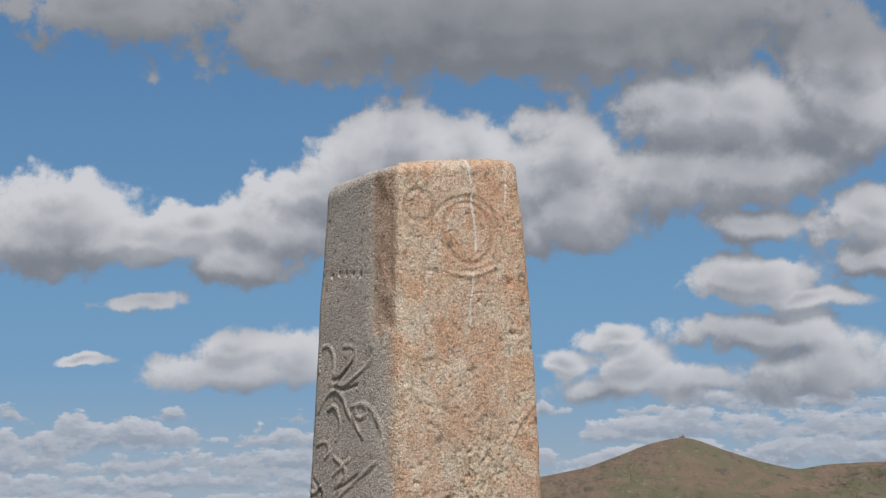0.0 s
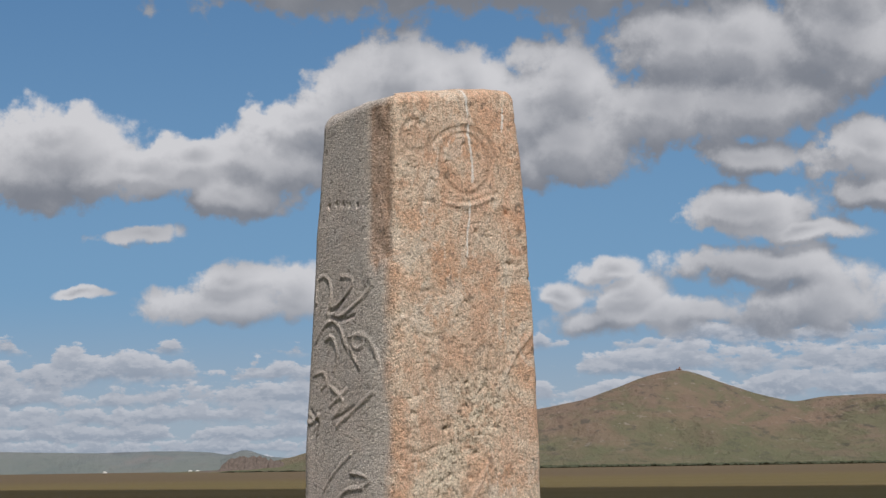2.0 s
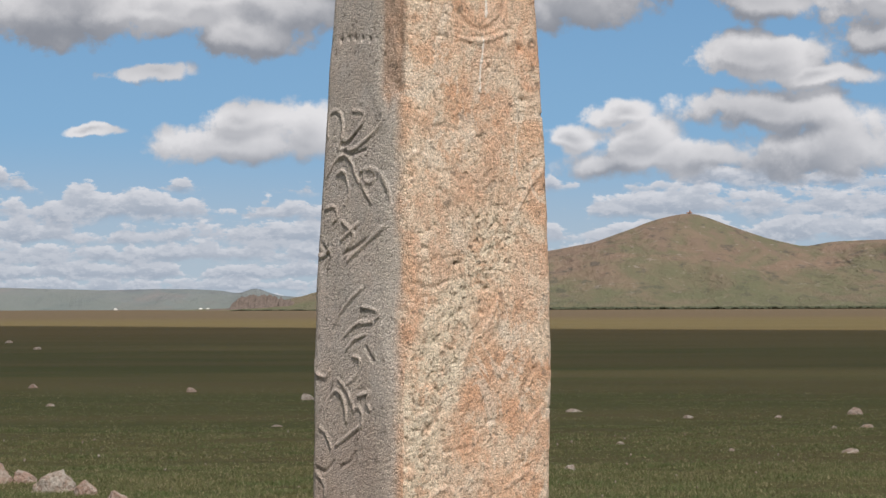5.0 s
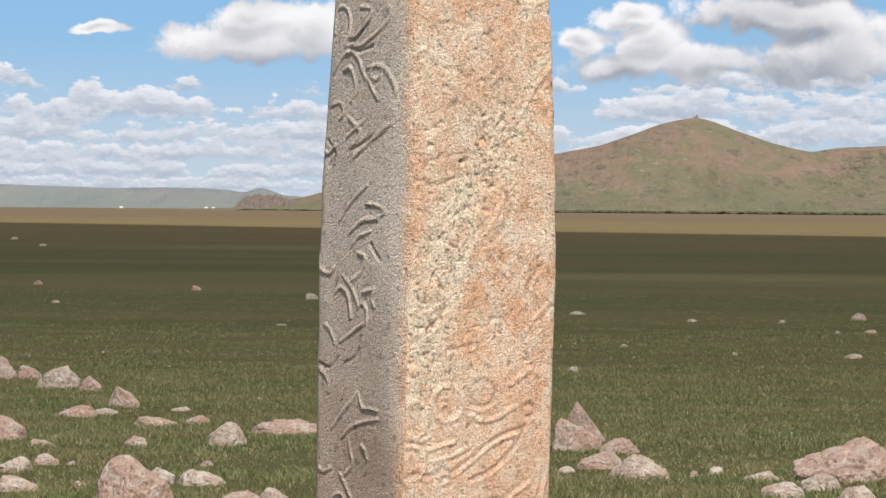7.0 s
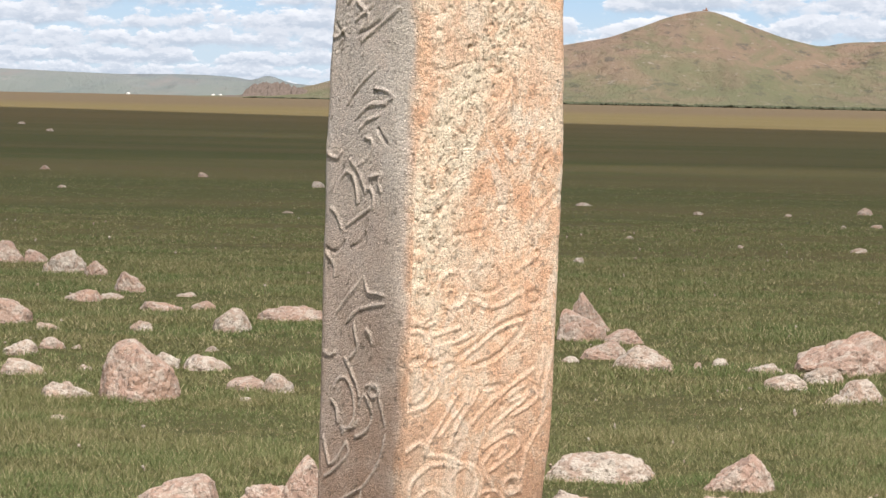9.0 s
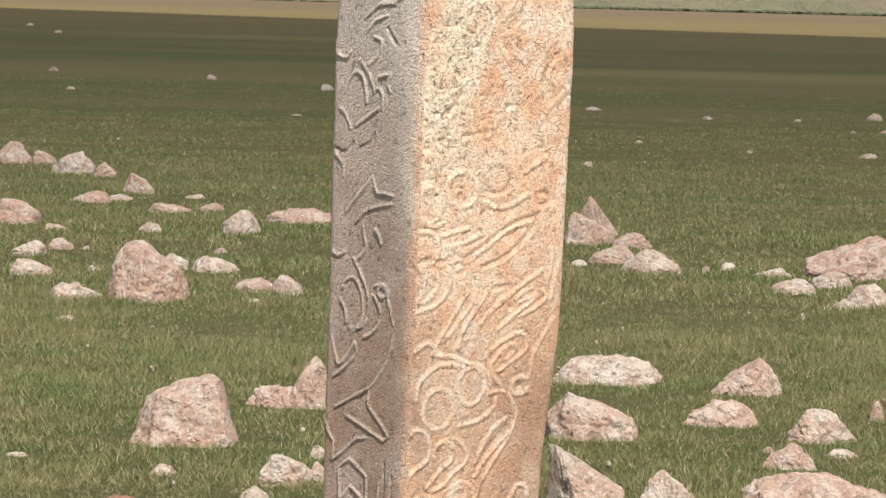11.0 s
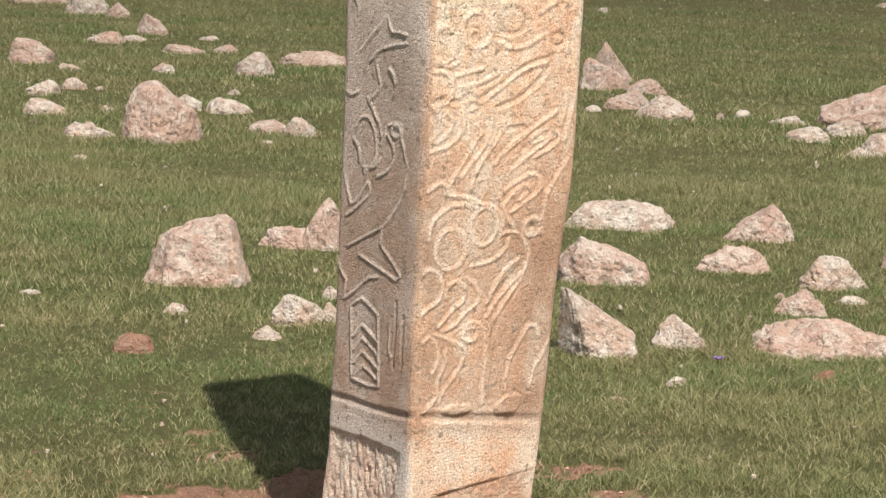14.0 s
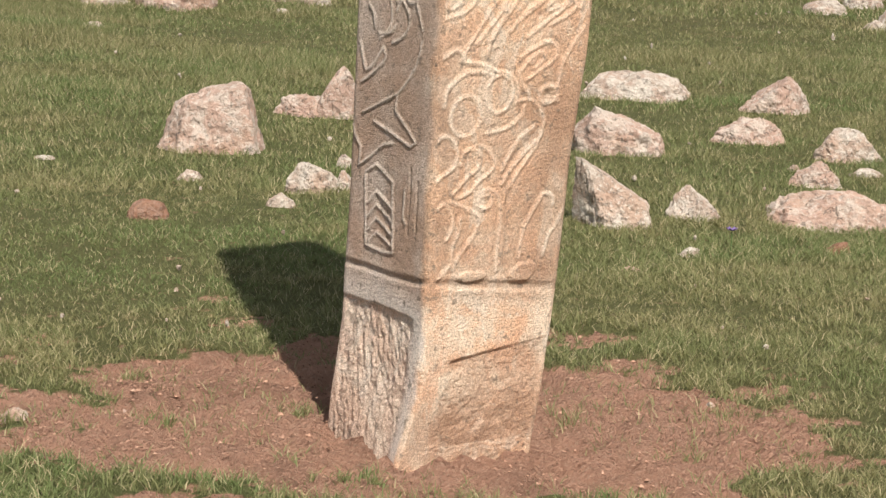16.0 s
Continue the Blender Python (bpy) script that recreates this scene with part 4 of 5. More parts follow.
def carving(ring, Z, L, F, R, split, front):
    """Height of the relief over the smooth stone, and the marks on it."""
    relief = np.zeros_like(Z)
    cols = np.arange(ring.shape[1])[None, :] * np.ones((len(Z), 1))
    share = {}
    for face, O in ((LEFT, L), (RIGHT, R)):
        way = O - F
        size = (way ** 2).sum(-1)
        share[face] = ((ring - F[:, None]) * way[:, None]).sum(-1) / size[:, None], math.sqrt(size.mean())
    zone = {LEFT: slice(0, split), RIGHT: slice(split, front)}
    # figures
    rim, peck = np.zeros_like(Z), np.zeros_like(Z)
    for face, depth, width, line in STROKES:
        sign = depth
        width = width * (1.22 if face == RIGHT else 1.0)
        s, size = share[face]
        c = zone[face]
        reach = width * 3.5
        r0, r1 = np.searchsorted(Z[:, 60], (line[:, 1].min() - reach - 0.03, line[:, 1].max() + reach + 0.03))
        u, z = s[r0:r1, c] * size, Z[r0:r1, c]
        near = np.full(u.shape, 9.0)
        for (a, za), (b, zb) in zip(line, line[1:]):
            a, b = a * size, b * size
            l2 = (b - a) ** 2 + (zb - za) ** 2 + 1e-12
            t = np.clip(((u - a) * (b - a) + (z - za) * (zb - za)) / l2, 0, 1)
            np.minimum(near, np.hypot(u - a - t * (b - a), z - za - t * (zb - za)), out=near)
        near = near + 0.0009 * wave(u * 60, z * 60, 51, 3)
        depth = depth * (0.9 + 0.28 * wave(u * 22, z * 22, 53, 2)) * (0.66 * (1 - 0.35 * step(z, 1.15, 1.4) + 0.22 * step(z, 2.12, 2.2)) if face == RIGHT else 0.68) * (1 - 0.75 * step(s[r0:r1, c], 0.90, 0.99))
        h = np.exp(-(near / (1.08 * width)) ** 3) - (0.34 if face == RIGHT else 0.20) * np.exp(-((near - 2.2 * width) / width) ** 2)
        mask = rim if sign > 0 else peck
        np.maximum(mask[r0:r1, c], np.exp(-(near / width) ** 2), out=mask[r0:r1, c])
        old = relief[r0:r1, c]
        relief[r0:r1, c] = np.where(np.abs(depth * h) > np.abs(old), depth * h, old)
    for face, s0, z0, rs, rz, d in PLATES:
        s, size = share[face]
        c = zone[face]
        q = np.hypot((s[:, c] - s0) / rs, (Z[:, c] - z0) / rz) + 0.2 * wave(s[:, c] * 12, Z[:, c] * 30, 52, 3)
        relief[:, c] += d * (1 - step(q, 0.8, 1.1))
    for face, s0, z0, r in PITS:
        s, size = share[face]
        c = zone[face]
        q = np.hypot((s[:, c] - s0) * size, Z[:, c] - z0) / r
        relief[:, c] -= min(r, 0.009) * np.exp(-q ** 2 * 1.3)
    sr, sl = share[RIGHT][0], share[LEFT][0]
    on_right = (cols >= split) & (cols < front)
    on_left = cols < split
    # weathered upper part of the lit face
    u = sr * 0.375 - sl * 0.335
    lit_side = step(u, -0.06, 0.01)
    worn = (step(Z, 0.95, 1.5) * lit_side + 0.35 * (1 - lit_side)) * (Z > 0.3)
    rough = wave(u * 55, Z * 55, 61, 4, 0.6)
    relief += 0.0005 * worn * rough + 0.0009 * worn * wave(u * 17, Z * 17, 62, 3)
    # a pocked, lichen-pale strip that crosses the lit face
    middle = np.interp(Z, LICHEN_Z, LICHEN_S)
    lichen = np.exp(-((sr - middle + 0.06 * wave(u * 14, Z * 14, 71, 3)) / 0.19) ** 4) * step(Z, 1.12, 1.25) * (1 - step(Z, 1.80, 1.95)) * on_right
    scar = wave(u * 48 - Z * 26, Z * 40 + u * 20, 72, 4, 0.6)
    relief += lichen * (0.0011 * scar - 0.0010) + 0.0004 * scar * worn * lit_side
    holes = step(wave(u * 70, Z * 70, 63, 3, 0.5) + 0.25 * lichen, 0.85, 1.2)
    relief -= 0.0036 * holes * (step(Z, 0.9, 1.4) * lit_side + 0.15 * (1 - lit_side))
    # undulation of the whole
    relief += 0.004 * wave(u * 5, Z * 3, 64, 3)
    # front edge broken away at the top
    arris = np.exp(-((u + 0.040) / 0.040) ** 4)
    broken = step(Z + 0.02 * wave(u * 30, Z * 9, 69, 3), 2.08, 2.14) * (1 - step(Z, 2.43, 2.46)) * arris
    relief -= broken * (0.007 + 0.003 * wave(u * 30, Z * 20, 65, 4))
    # foot: rougher stone under a ledge on both faces
    ledge_l = 0.318 + 0.003 * wave(u * 20, Z * 0, 66, 3)
    ledge_r = 0.222 + 0.032 * np.clip((sr - 0.2) / 0.8, 0, 1)
    foot_l = on_left & (sl > 0.10)
    below_l = np.where(foot_l, 1 - step(Z, ledge_l - 0.012, ledge_l), 0) * step(sl, 0.10, 0.22)
    below_r = np.where(on_right, 1 - step(Z, ledge_r - 0.010, ledge_r), 0) * step(sr, 0.16, 0.26) * (1 - step(sr, 0.90, 0.96) * 0.6)
    relief -= below_l * (1 - 0.8 * step(sl, 0.86, 0.98)) * (0.007 - 0.0024 * wave(u * 90 + Z * 20, Z * 34, 67, 4, 0.8))
    relief -= below_r * (0.0055 - 0.0022 * wave(u * 30, Z * 30, 68, 5, 0.75))
    # colour accents of the stone: grey off the right face, rust, droppings
    grey_sides = np.where(on_left, step(sl + 0.03 * wave(Z * 9, sl * 9, 70, 3), 0.015 + 0.03 * step(Z, 0.9, 1.7), 0.07 + 0.05 * step(Z, 0.9, 1.7)), np.where(on_right, 0.0, 1.0))
    grey_sides = grey_sides * (1 - 0.55 * below_l) * (1 - 0.85 * np.clip(broken * 1.3, 0, 1))
    rust = np.clip(np.clip(broken * 1.3, 0, 1) * 0.9 + below_l * (0.42 + 0.30 * wave(u * 30 + Z * 8, Z * 14, 73, 4, 0.7)), 0, 1)
    pale_edge = np.exp(-((u + 0.050) / 0.045) ** 4) * step(Z, 0.75, 1.3) * (1 - np.clip(broken * 1.3, 0, 1))
    drip = np.zeros_like(Z)
    for s0, s1, z0, z1, wide in ((0.600, 0.612, 2.43, 2.52, 0.005), (0.613, 0.609, 2.287, 2.405, 0.0045), (0.566, 0.570, 2.18, 2.24, 0.004),
                                 (0.536, 0.566, 2.12, 2.20, 0.003), (0.86, 0.88, 2.40, 2.45, 0.004)):
        f = np.clip((Z - z0) / (z1 - z0), 0, 1)
        mid = s0 + (s1 - s0) * f + 0.006 * np.sin(Z * 60)
        drip = np.maximum(drip, np.exp(-(((sr - mid) * 0.375) / wide) ** 2) * step(Z, z0 - 0.02, z0 + 0.01) * (1 - step(Z, z1 - 0.01, z1 + 0.02)) * on_right)
    # brown film where the lower part was long rubbed, strongest along its edges; the left face's shade is painted in
    # with it
    low_part = step(Z, 0.30, 0.42) * (1 - np.where(on_right, step(Z, 0.70, 1.20), step(Z, 0.80, 1.70)))
    edges = np.where(on_right, np.maximum(step(sr, 0.45, 0.95), 1 - step(sr, 0.0, 0.30)), 0.8)
    patina_shade = low_part * (0.56 + 0.46 * edges) * np.where(on_right, 1.0, 0.85) + 0.55 * (1 - step(Z, 0.05, 0.20)) * np.where(on_right, 1, 0.4)
    patina_shade = patina_shade * (1 - 0.75 * rim)
    patina_shade = np.clip(patina_shade + 0.45 * below_r * (Z > 0.02), 0, 0.92)
    return relief, {"grey_sides": grey_sides, "rust": rust, "spill": drip, "patina_shade": patina_shade, "rim": rim, "peck": peck,
                    "lichen": lichen, "arris": pale_edge, "worn": step(Z, 0.9, 1.4) * lit_side}


build_stone()

# ---- field stones ----
# broad faces that give some stones their shape: direction and distance from the middle
FACES = {
    "pink": (((0.1, -0.9, 0.40), 0.62), ((-0.75, -0.6, 0.3), 0.80)),
    "ang": (((-0.90, -0.40, -0.20), 0.30), ((0.35, -0.6, 0.75), 0.55)),
    "boulder": (((-0.4, -0.7, 0.45), 0.72), ((0.75, -0.65, 0.1), 0.66)),
    "big": (((0.5, -0.8, 0.30), 0.55), ((-0.5, -0.3, 0.85), 0.66), ((-0.70, -0.50, -0.45), 0.55)),
    "lean": (((0.1, -1.0, 0.1), 0.35),),
    "long": (((0.0, -0.90, 0.5), 0.55),),
}
ROCKS = []


def ball(level, cache={}):
    """Unit sphere: points and triangles."""
    if level not in cache:
        bm = bmesh.new()
        bmesh.ops.create_icosphere(bm, subdivisions=level, radius=1.0)
        bm.verts.ensure_lookup_table()
        cache[level] = np.array([v.co[:] for v in bm.verts]), np.array([[v.index for v in f.verts] for f in bm.faces])
        bm.free()
    return cache[level]


def rock(x, y, wide, high, kind, tl=None, hl=0.9, tr=None, hr=1.0, fl=0.30, fr=0.30):
    """A broken field stone, sunk a little into the turf. x, y: the foot of its near side. Its crest runs from tl to tr
    (shares of its half width) at the shares hl and hr of its height; fl, fr: how high its two ends stand upright."""
    ROCKS.append((x, y, wide))
    rng = random.Random(int(abs(x) * 1000 + y * 100))
    wide, high = wide * 1.05, high * 0.97
    deep = wide * rng.uniform(0.55, 0.8)
    if tl is None:
        tl = rng.uniform(-0.7, -0.1)
        tr = tl + rng.uniform(0.5, 1.0)
        hl, hr = (rng.uniform(0.75, 0.95), 1.0) if rng.random() < 0.5 else (1.0, rng.uniform(0.75, 0.95))
    planes = []

    def crest(xa, za, xb, zb, tip):
        """A face through two points of the outline, tipped a little towards the front."""
        n = Vector((za - zb, tip, xb - xa))
        d = n.x * xa + n.z * za
        planes.append((n / d, 1.0))

    crest(-1.0, fl, tl, hl, rng.uniform(-0.10, 0.04))
    crest(tl, hl, tr, hr, rng.uniform(-0.16, -0.02) * (tr - tl + 0.3))
    crest(tr, hr, 1.0, fr, rng.uniform(-0.10, 0.04))
    planes += [(Vector((-1, rng.uniform(-0.3, 0.3), -0.12)), 1.0), (Vector((1, rng.uniform(-0.3, 0.3), -0.12)), 1.0), (Vector((0, 0, -1)), 0.6),
               (Vector((rng.uniform(-0.25, 0.25), -1, rng.uniform(0.25, 0.6))), 0.85), (Vector((rng.uniform(-0.25, 0.25), 1, 0.4)), 0.9)]
    for n, d in FACES.get(kind, ()):
        planes.append((Vector(n).normalized(), d))
    for _ in range(16):
        n = Vector((rng.gauss(0, 1), rng.gauss(-0.4, 1), rng.uniform(-0.1, 0.7))).normalized()
        planes.append((n, rng.uniform(0.72, 1.02)))
    N = np.array([(n / d)[:] for n, d in planes])
    size = wide / y
    level = 5 if size > 0.022 else 4 if size > 0.009 else 3
    way, faces = ball(level)
    reach = np.maximum(way @ N.T, 0.02)
    sharp = 40 if kind in ("pink", "boulder", "red") else 90
    P = way / (reach ** sharp).sum(1, keepdims=True) ** (1 / sharp)
    off = Vector((rng.uniform(0, 90), rng.uniform(0, 90), rng.uniform(0, 90)))
    half = np.array((wide, deep, 2 * high)) * 0.5 / wide * 2
    amp = 1.0 if kind in ("pink", "boulder") else 1.35
    grow = np.zeros(len(P))
    for i, q in enumerate(P * half):
        q = Vector(q)
        crack = max(0.0, 0.93 - abs(noise.noise(q * 1.7 + off)) * 4.0)
        grow[i] = 0.030 * noise.noise(q * 2.3 + off) + 0.028 * noise.noise(q * 5.0 + off) + 0.026 * noise.noise(q * 11 + off) + 0.022 * noise.noise(q * 24 + off) - 0.035 * crack
    out = way / half
    out /= np.linalg.norm(out, axis=1, keepdims=True)
    V = P * half + out * (amp * grow)[:, None]
    open_part = V[V[:, 2] > 0]
    lo, hi = open_part.min(0), open_part.max(0)
    V[:, 0] = ((V[:, 0] - lo[0]) / (hi[0] - lo[0]) - 0.5) * wide
    V[:, 1] = ((V[:, 1] - lo[1]) / (hi[1] - lo[1]) - 0.06) * deep
    V[:, 2] = (V[:, 2] / hi[2] * 1.06 - 0.10) * high
    mat = ROCK_RED if kind == "red" else ROCK_PINK if kind in ("p", "r", "pink", "big", "boulder", "slope", "slab", "lean", "long") else ROCK_PALE
    me = mesh_from("field_stone", V, faces, mat, False)
    ob = new("field_stone", me)
    ob.location = (x, y, float(ground_height(np.array(x), np.array(y))))
    tone = {"red": "dark rust-red", "p": "pink", "r": "pinkish", "pink": "large pink", "boulder": "big rounded pink", "big": "large pink and white",
            "slope": "sloping pinkish", "slab": "broken pink", "lean": "leaning pink", "w": "whitish", "g": "small grey",
            "ang": "sharp-edged white and pink", "long": "long flat white and pink"}[kind]
    return tagged(ob, f"{tone} granite field stone lying in the grass", "stone", group="field stones round the carved stone")


rock(0.95, 17.59, 0.329, 0.232, "slab", -0.9, 1.0, -0.4, 0.9)
rock(1.05, 18.39, 0.283, 0.300, "lean", -0.55, 1.0, -0.4, 0.97, 0.3, 0.1)
rock(1.23, 17.41, 0.269, 0.107, "r", -0.3, 0.9, 0.5, 1.0)
rock(1.04, 16.31, 0.324, 0.126, "r", 0.3, 1.0, 0.7, 0.95)
rock(1.24, 15.67, 0.381, 0.156, "w", -0.25, 1.0, 0.05, 0.95)
rock(0.80, 16.09, 0.106, 0.043, "g")
rock(1.58, 15.91, 0.053, 0.042, "g")
rock(1.74, 16.11, 0.107, 0.053, "g")
rock(1.99, 15.82, 0.228, 0.063, "g", 0.4, 1.0, 0.8, 0.8)
rock(2.00, 14.83, 0.264, 0.092, "w", -0.7, 0.9, 0.2, 1.0)
rock(2.27, 15.24, 0.254, 0.102, "w", 0.0, 1.0, 0.6, 0.9)
rock(2.52, 15.67, 0.681, 0.286, "big", 0.0, 0.95, 0.35, 1.0, 0.35, 0.4)
rock(2.32, 14.17, 0.253, 0.139, "w", -0.4, 1.0, 0.5, 0.95)
rock(2.18, 14.10, 0.173, 0.057, "w")
rock(-4.21, 24.53, 0.410, 0.229, "big", -0.6, 1.0, 0.85, 0.75, 0.3, 0.3)
rock(-3.92, 24.63, 0.246, 0.137, "r")
rock(-3.48, 23.39, 0.405, 0.228, "w", -0.3, 0.75, 0.5, 1.0, 0.1, 0.4)
rock(-3.13, 23.04, 0.214, 0.153, "r", -0.05, 1.0, 0.1, 0.95)
rock(-2.59, 21.16, 0.262, 0.180, "lean", -0.5, 1.0, -0.35, 0.98)
rock(-2.83, 20.09, 0.290, 0.098, "p", 0.2, 1.0, 0.5, 0.95)
rock(-2.66, 20.42, 0.226, 0.045, "g")
rock(-3.08, 18.14, 0.324, 0.186, "r", -0.6, 1.0, 0.3, 0.9, 0.1, 0.4)
rock(-2.15, 19.40, 0.343, 0.069, "p", -0.8, 1.0, -0.2, 0.8)
rock(-2.08, 20.75, 0.160, 0.037, "g")
rock(-1.83, 19.53, 0.194, 0.065, "p", 0.0, 1.0, 0.3, 1.0)
rock(-1.47, 17.80, 0.275, 0.177, "w", -0.1, 1.0, 0.4, 0.9)
rock(-1.11, 18.71, 0.515, 0.115, "p", -0.3, 0.85, 0.8, 1.0)
rock(-2.72, 17.64, 0.157, 0.055, "g")
rock(-2.09, 17.75, 0.157, 0.079, "w")
rock(-2.64, 15.97, 0.214, 0.100, "w", 0.2, 1.0, 0.7, 0.9)
rock(-2.50, 16.36, 0.164, 0.073, "p", -0.6, 0.9, 0.1, 1.0)
rock(-2.34, 16.40, 0.066, 0.029, "g")
rock(-2.44, 14.88, 0.266, 0.093, "w", -0.6, 1.0, 0.0, 0.9)
rock(-1.67, 15.35, 0.187, 0.102, "w")
rock(-1.63, 13.63, 0.424, 0.339, "boulder", -0.55, 0.92, -0.05, 1.0, 0.35, 0.45)
rock(-1.41, 15.28, 0.287, 0.098, "w", -0.4, 1.0, 0.4, 0.7)
rock(-2.02, 13.71, 0.290, 0.092, "w", -0.4, 0.9, 0.2, 1.0)
rock(-1.09, 14.26, 0.236, 0.079, "r")
rock(-0.91, 14.16, 0.188, 0.109, "w", -0.3, 1.0, 0.0, 0.95)
rock(-1.48, 16.44, 0.091, 0.036, "g")
rock(-1.05, 13.60, 0.084, 0.030, "g")
rock(-2.12, 15.17, 0.084, 0.040, "g")
rock(-1.93, 12.85, 0.115, 0.026, "g")
rock(-2.32, 46.78, 0.246, 0.123, "w")
rock(-0.97, 9.26, 0.383, 0.269, "pink", -0.62, 0.72, 0.52, 1.0, 0.38, 0.6)
rock(-0.68, 10.20, 0.272, 0.091, "r", -0.4, 1.0, -0.1, 0.9)
rock(-0.55, 10.20, 0.170, 0.222, "r", -0.15, 0.9, 0.3, 1.0, 0.3, 0.4)
rock(-0.54, 8.56, 0.182, 0.111, "w", -0.35, 0.95, 0.2, 1.0, 0.25, 0.3)
rock(-0.44, 8.62, 0.069, 0.073, "w")
rock(-0.46, 9.13, 0.065, 0.053, "w")
rock(-0.62, 8.25, 0.096, 0.046, "w", -0.2, 0.95, 0.1, 1.0)
rock(-0.97, 8.71, 0.088, 0.043, "w")
rock(-1.02, 7.96, 0.134, 0.061, "red")
rock(-1.52, 9.00, 0.081, 0.014, "w")
rock(0.70, 11.07, 0.491, 0.118, "w", -0.6, 0.85, 0.15, 1.0, 0.1, 0.5)
rock(1.27, 10.88, 0.315, 0.160, "p", 0.3, 0.95, 0.5, 1.0, 0.05, 0.45)
rock(0.55, 9.59, 0.341, 0.181, "slope", -0.8, 1.0, -0.65, 0.97)
rock(1.08, 10.07, 0.303, 0.103, "p", -0.2, 0.95, 0.3, 1.0)
rock(1.44, 9.77, 0.274, 0.131, "w", -0.65, 0.97, 0.3, 1.0, 0.35, 0.2)
rock(1.24, 9.16, 0.195, 0.092, "p", 0.0, 0.95, 0.15, 1.0)
rock(1.46, 9.43, 0.127, 0.034, "g")
rock(0.46, 8.16, 0.255, 0.237, "ang", -0.68, 1.0, -0.58, 0.97, 0.1, 0.3)
rock(0.73, 8.35, 0.183, 0.116, "w", -0.45, 0.95, -0.1, 1.0, 0.15, 0.15)
rock(1.25, 8.36, 0.499, 0.118, "long", -0.6, 0.92, 0.4, 1.0, 0.3, 0.4)
rock(1.74, 10.35, 0.056, 0.084, "p")
rock(0.68, 7.82, 0.074, 0.028, "g")
rock(1.20, 9.54, 0.043, 0.026, "p")
rock(0.48, 7.53, 0.064, 0.014, "p")
rock(-1.02, 5.65, 0.065, 0.044, "p")
rock(1.16, 7.96, 0.081, 0.040, "red")
rock(0.60, 6.06, 0.025, 0.012, "p")
rock(-0.80, 5.82, 0.051, 0.016, "p")
rock(-0.81, 6.99, 0.014, 0.013, "p")
rock(-8.45, 54.19, 0.216, 0.096, "p")
rock(-4.85, 51.33, 0.203, 0.113, "p")
rock(6.45, 39.59, 0.246, 0.114, "p")
rock(2.19, 40.86, 0.269, 0.063, "w")
rock(1.35, 26.09, 0.126, 0.075, "w")
rock(3.77, 38.49, 0.153, 0.051, "w")
rock(4.67, 29.02, 0.181, 0.058, "w")
rock(5.14, 38.74, 0.120, 0.043, "w")
rock(5.91, 35.33, 0.173, 0.055, "w")
rock(-2.23, 36.27, 0.159, 0.040, "w")
rock(-6.58, 44.09, 0.156, 0.059, "w")
rock(-21.02, 127.26, 0.395, 0.141, "w")
rock(-16.40, 106.39, 0.330, 0.118, "w")
rock(3.41, 29.74, 0.079, 0.039, "w")
rock(5.39, 34.92, 0.093, 0.046, "w")
rock(2.23, 31.15, 0.096, 0.041, "w")

# ---- distance: shrubs along the river, felt tents, the cairn, the cloud that shades the plain ----
def clump_mesh(name, places, mat, seed):
    """Many small leafy clumps in one mesh. places: rows of x, y, half width, height."""
    rng = np.random.default_rng(seed)
    bm = bmesh.new()
    bmesh.ops.create_icosphere(bm, subdivisions=1, radius=1.0)
    base = np.array([v.co[:] for v in bm.verts])
    tri = np.array([[v.index for v in f.verts] for f in bm.faces])
    bm.free()
    verts, faces = [], []
    for i, (x, y, r, h) in enumerate(places):
        b = base * (1 + rng.uniform(-0.35, 0.35, (len(base), 1)))
        verts.append(b * (r, r, h * 0.55) + (x, y, h * 0.45))
        faces.append(tri + i * len(base))
    return mesh_from(name, np.concatenate(verts), np.concatenate(faces), mat, False)


shrub_rng = random.Random(5)
shrub_places = []
for x0, x1, y0, y1, n, h in ((70, 760, 1890, 1935, 1900, 1.6), (-150, -70, 1900, 1930, 90, 0.8)):
    for _ in range(n):
        shrub_places.append((shrub_rng.uniform(x0, x1), shrub_rng.uniform(y0, y1), shrub_rng.uniform(1.0, 3.2), h * shrub_rng.uniform(0.5, 1.5)))
tagged(new("riverside_shrubs", clump_mesh("riverside_shrubs", shrub_places, SHRUB, 6)),
       "dark line of low shrubs at the foot of the hill", "shrubs", kind="stuff")

cairn_rng = random.Random(9)
cairn_stones = [(cairn_rng.gauss(0, 1.2), cairn_rng.gauss(0, 1.2), 0.8, 1.2) for _ in range(24)] + [(0, 0, 0.7, 3.4)]
cairn = new("cairn", clump_mesh("cairn", cairn_stones, ROCK_RED, 7))
cairn.location = (247, 2497, 92.2)
tagged(cairn, "small stone cairn on the hill's top", "cairn")


def ring_mesh(name, profile, mat, sides=20):
    """A turned shape from rows of (radius, height)."""
    a = np.linspace(0, 2 * math.pi, sides, endpoint=False)
    rows = [np.stack([r * np.cos(a), r * np.sin(a), np.full(sides, z)], -1) for r, z in profile]
    return mesh_from(name, np.concatenate(rows), grid_faces(len(profile), sides, True), mat)


def felt_tent(x, y):
    base = new("felt_tent")
    base.location = (x, y, 0)
    for name, prof in (("wall", [(2.6, 0), (2.7, 0.8), (2.65, 1.5)]), ("roof", [(2.85, 1.45), (2.0, 2.0), (0.7, 2.5), (0.05, 2.55)])):
        ob = new(name, ring_mesh(name, prof, FELT))
        ob.parent = base
    return tagged(base, "white felt tent far off on the plain", "tent", group="felt tents on the plain")


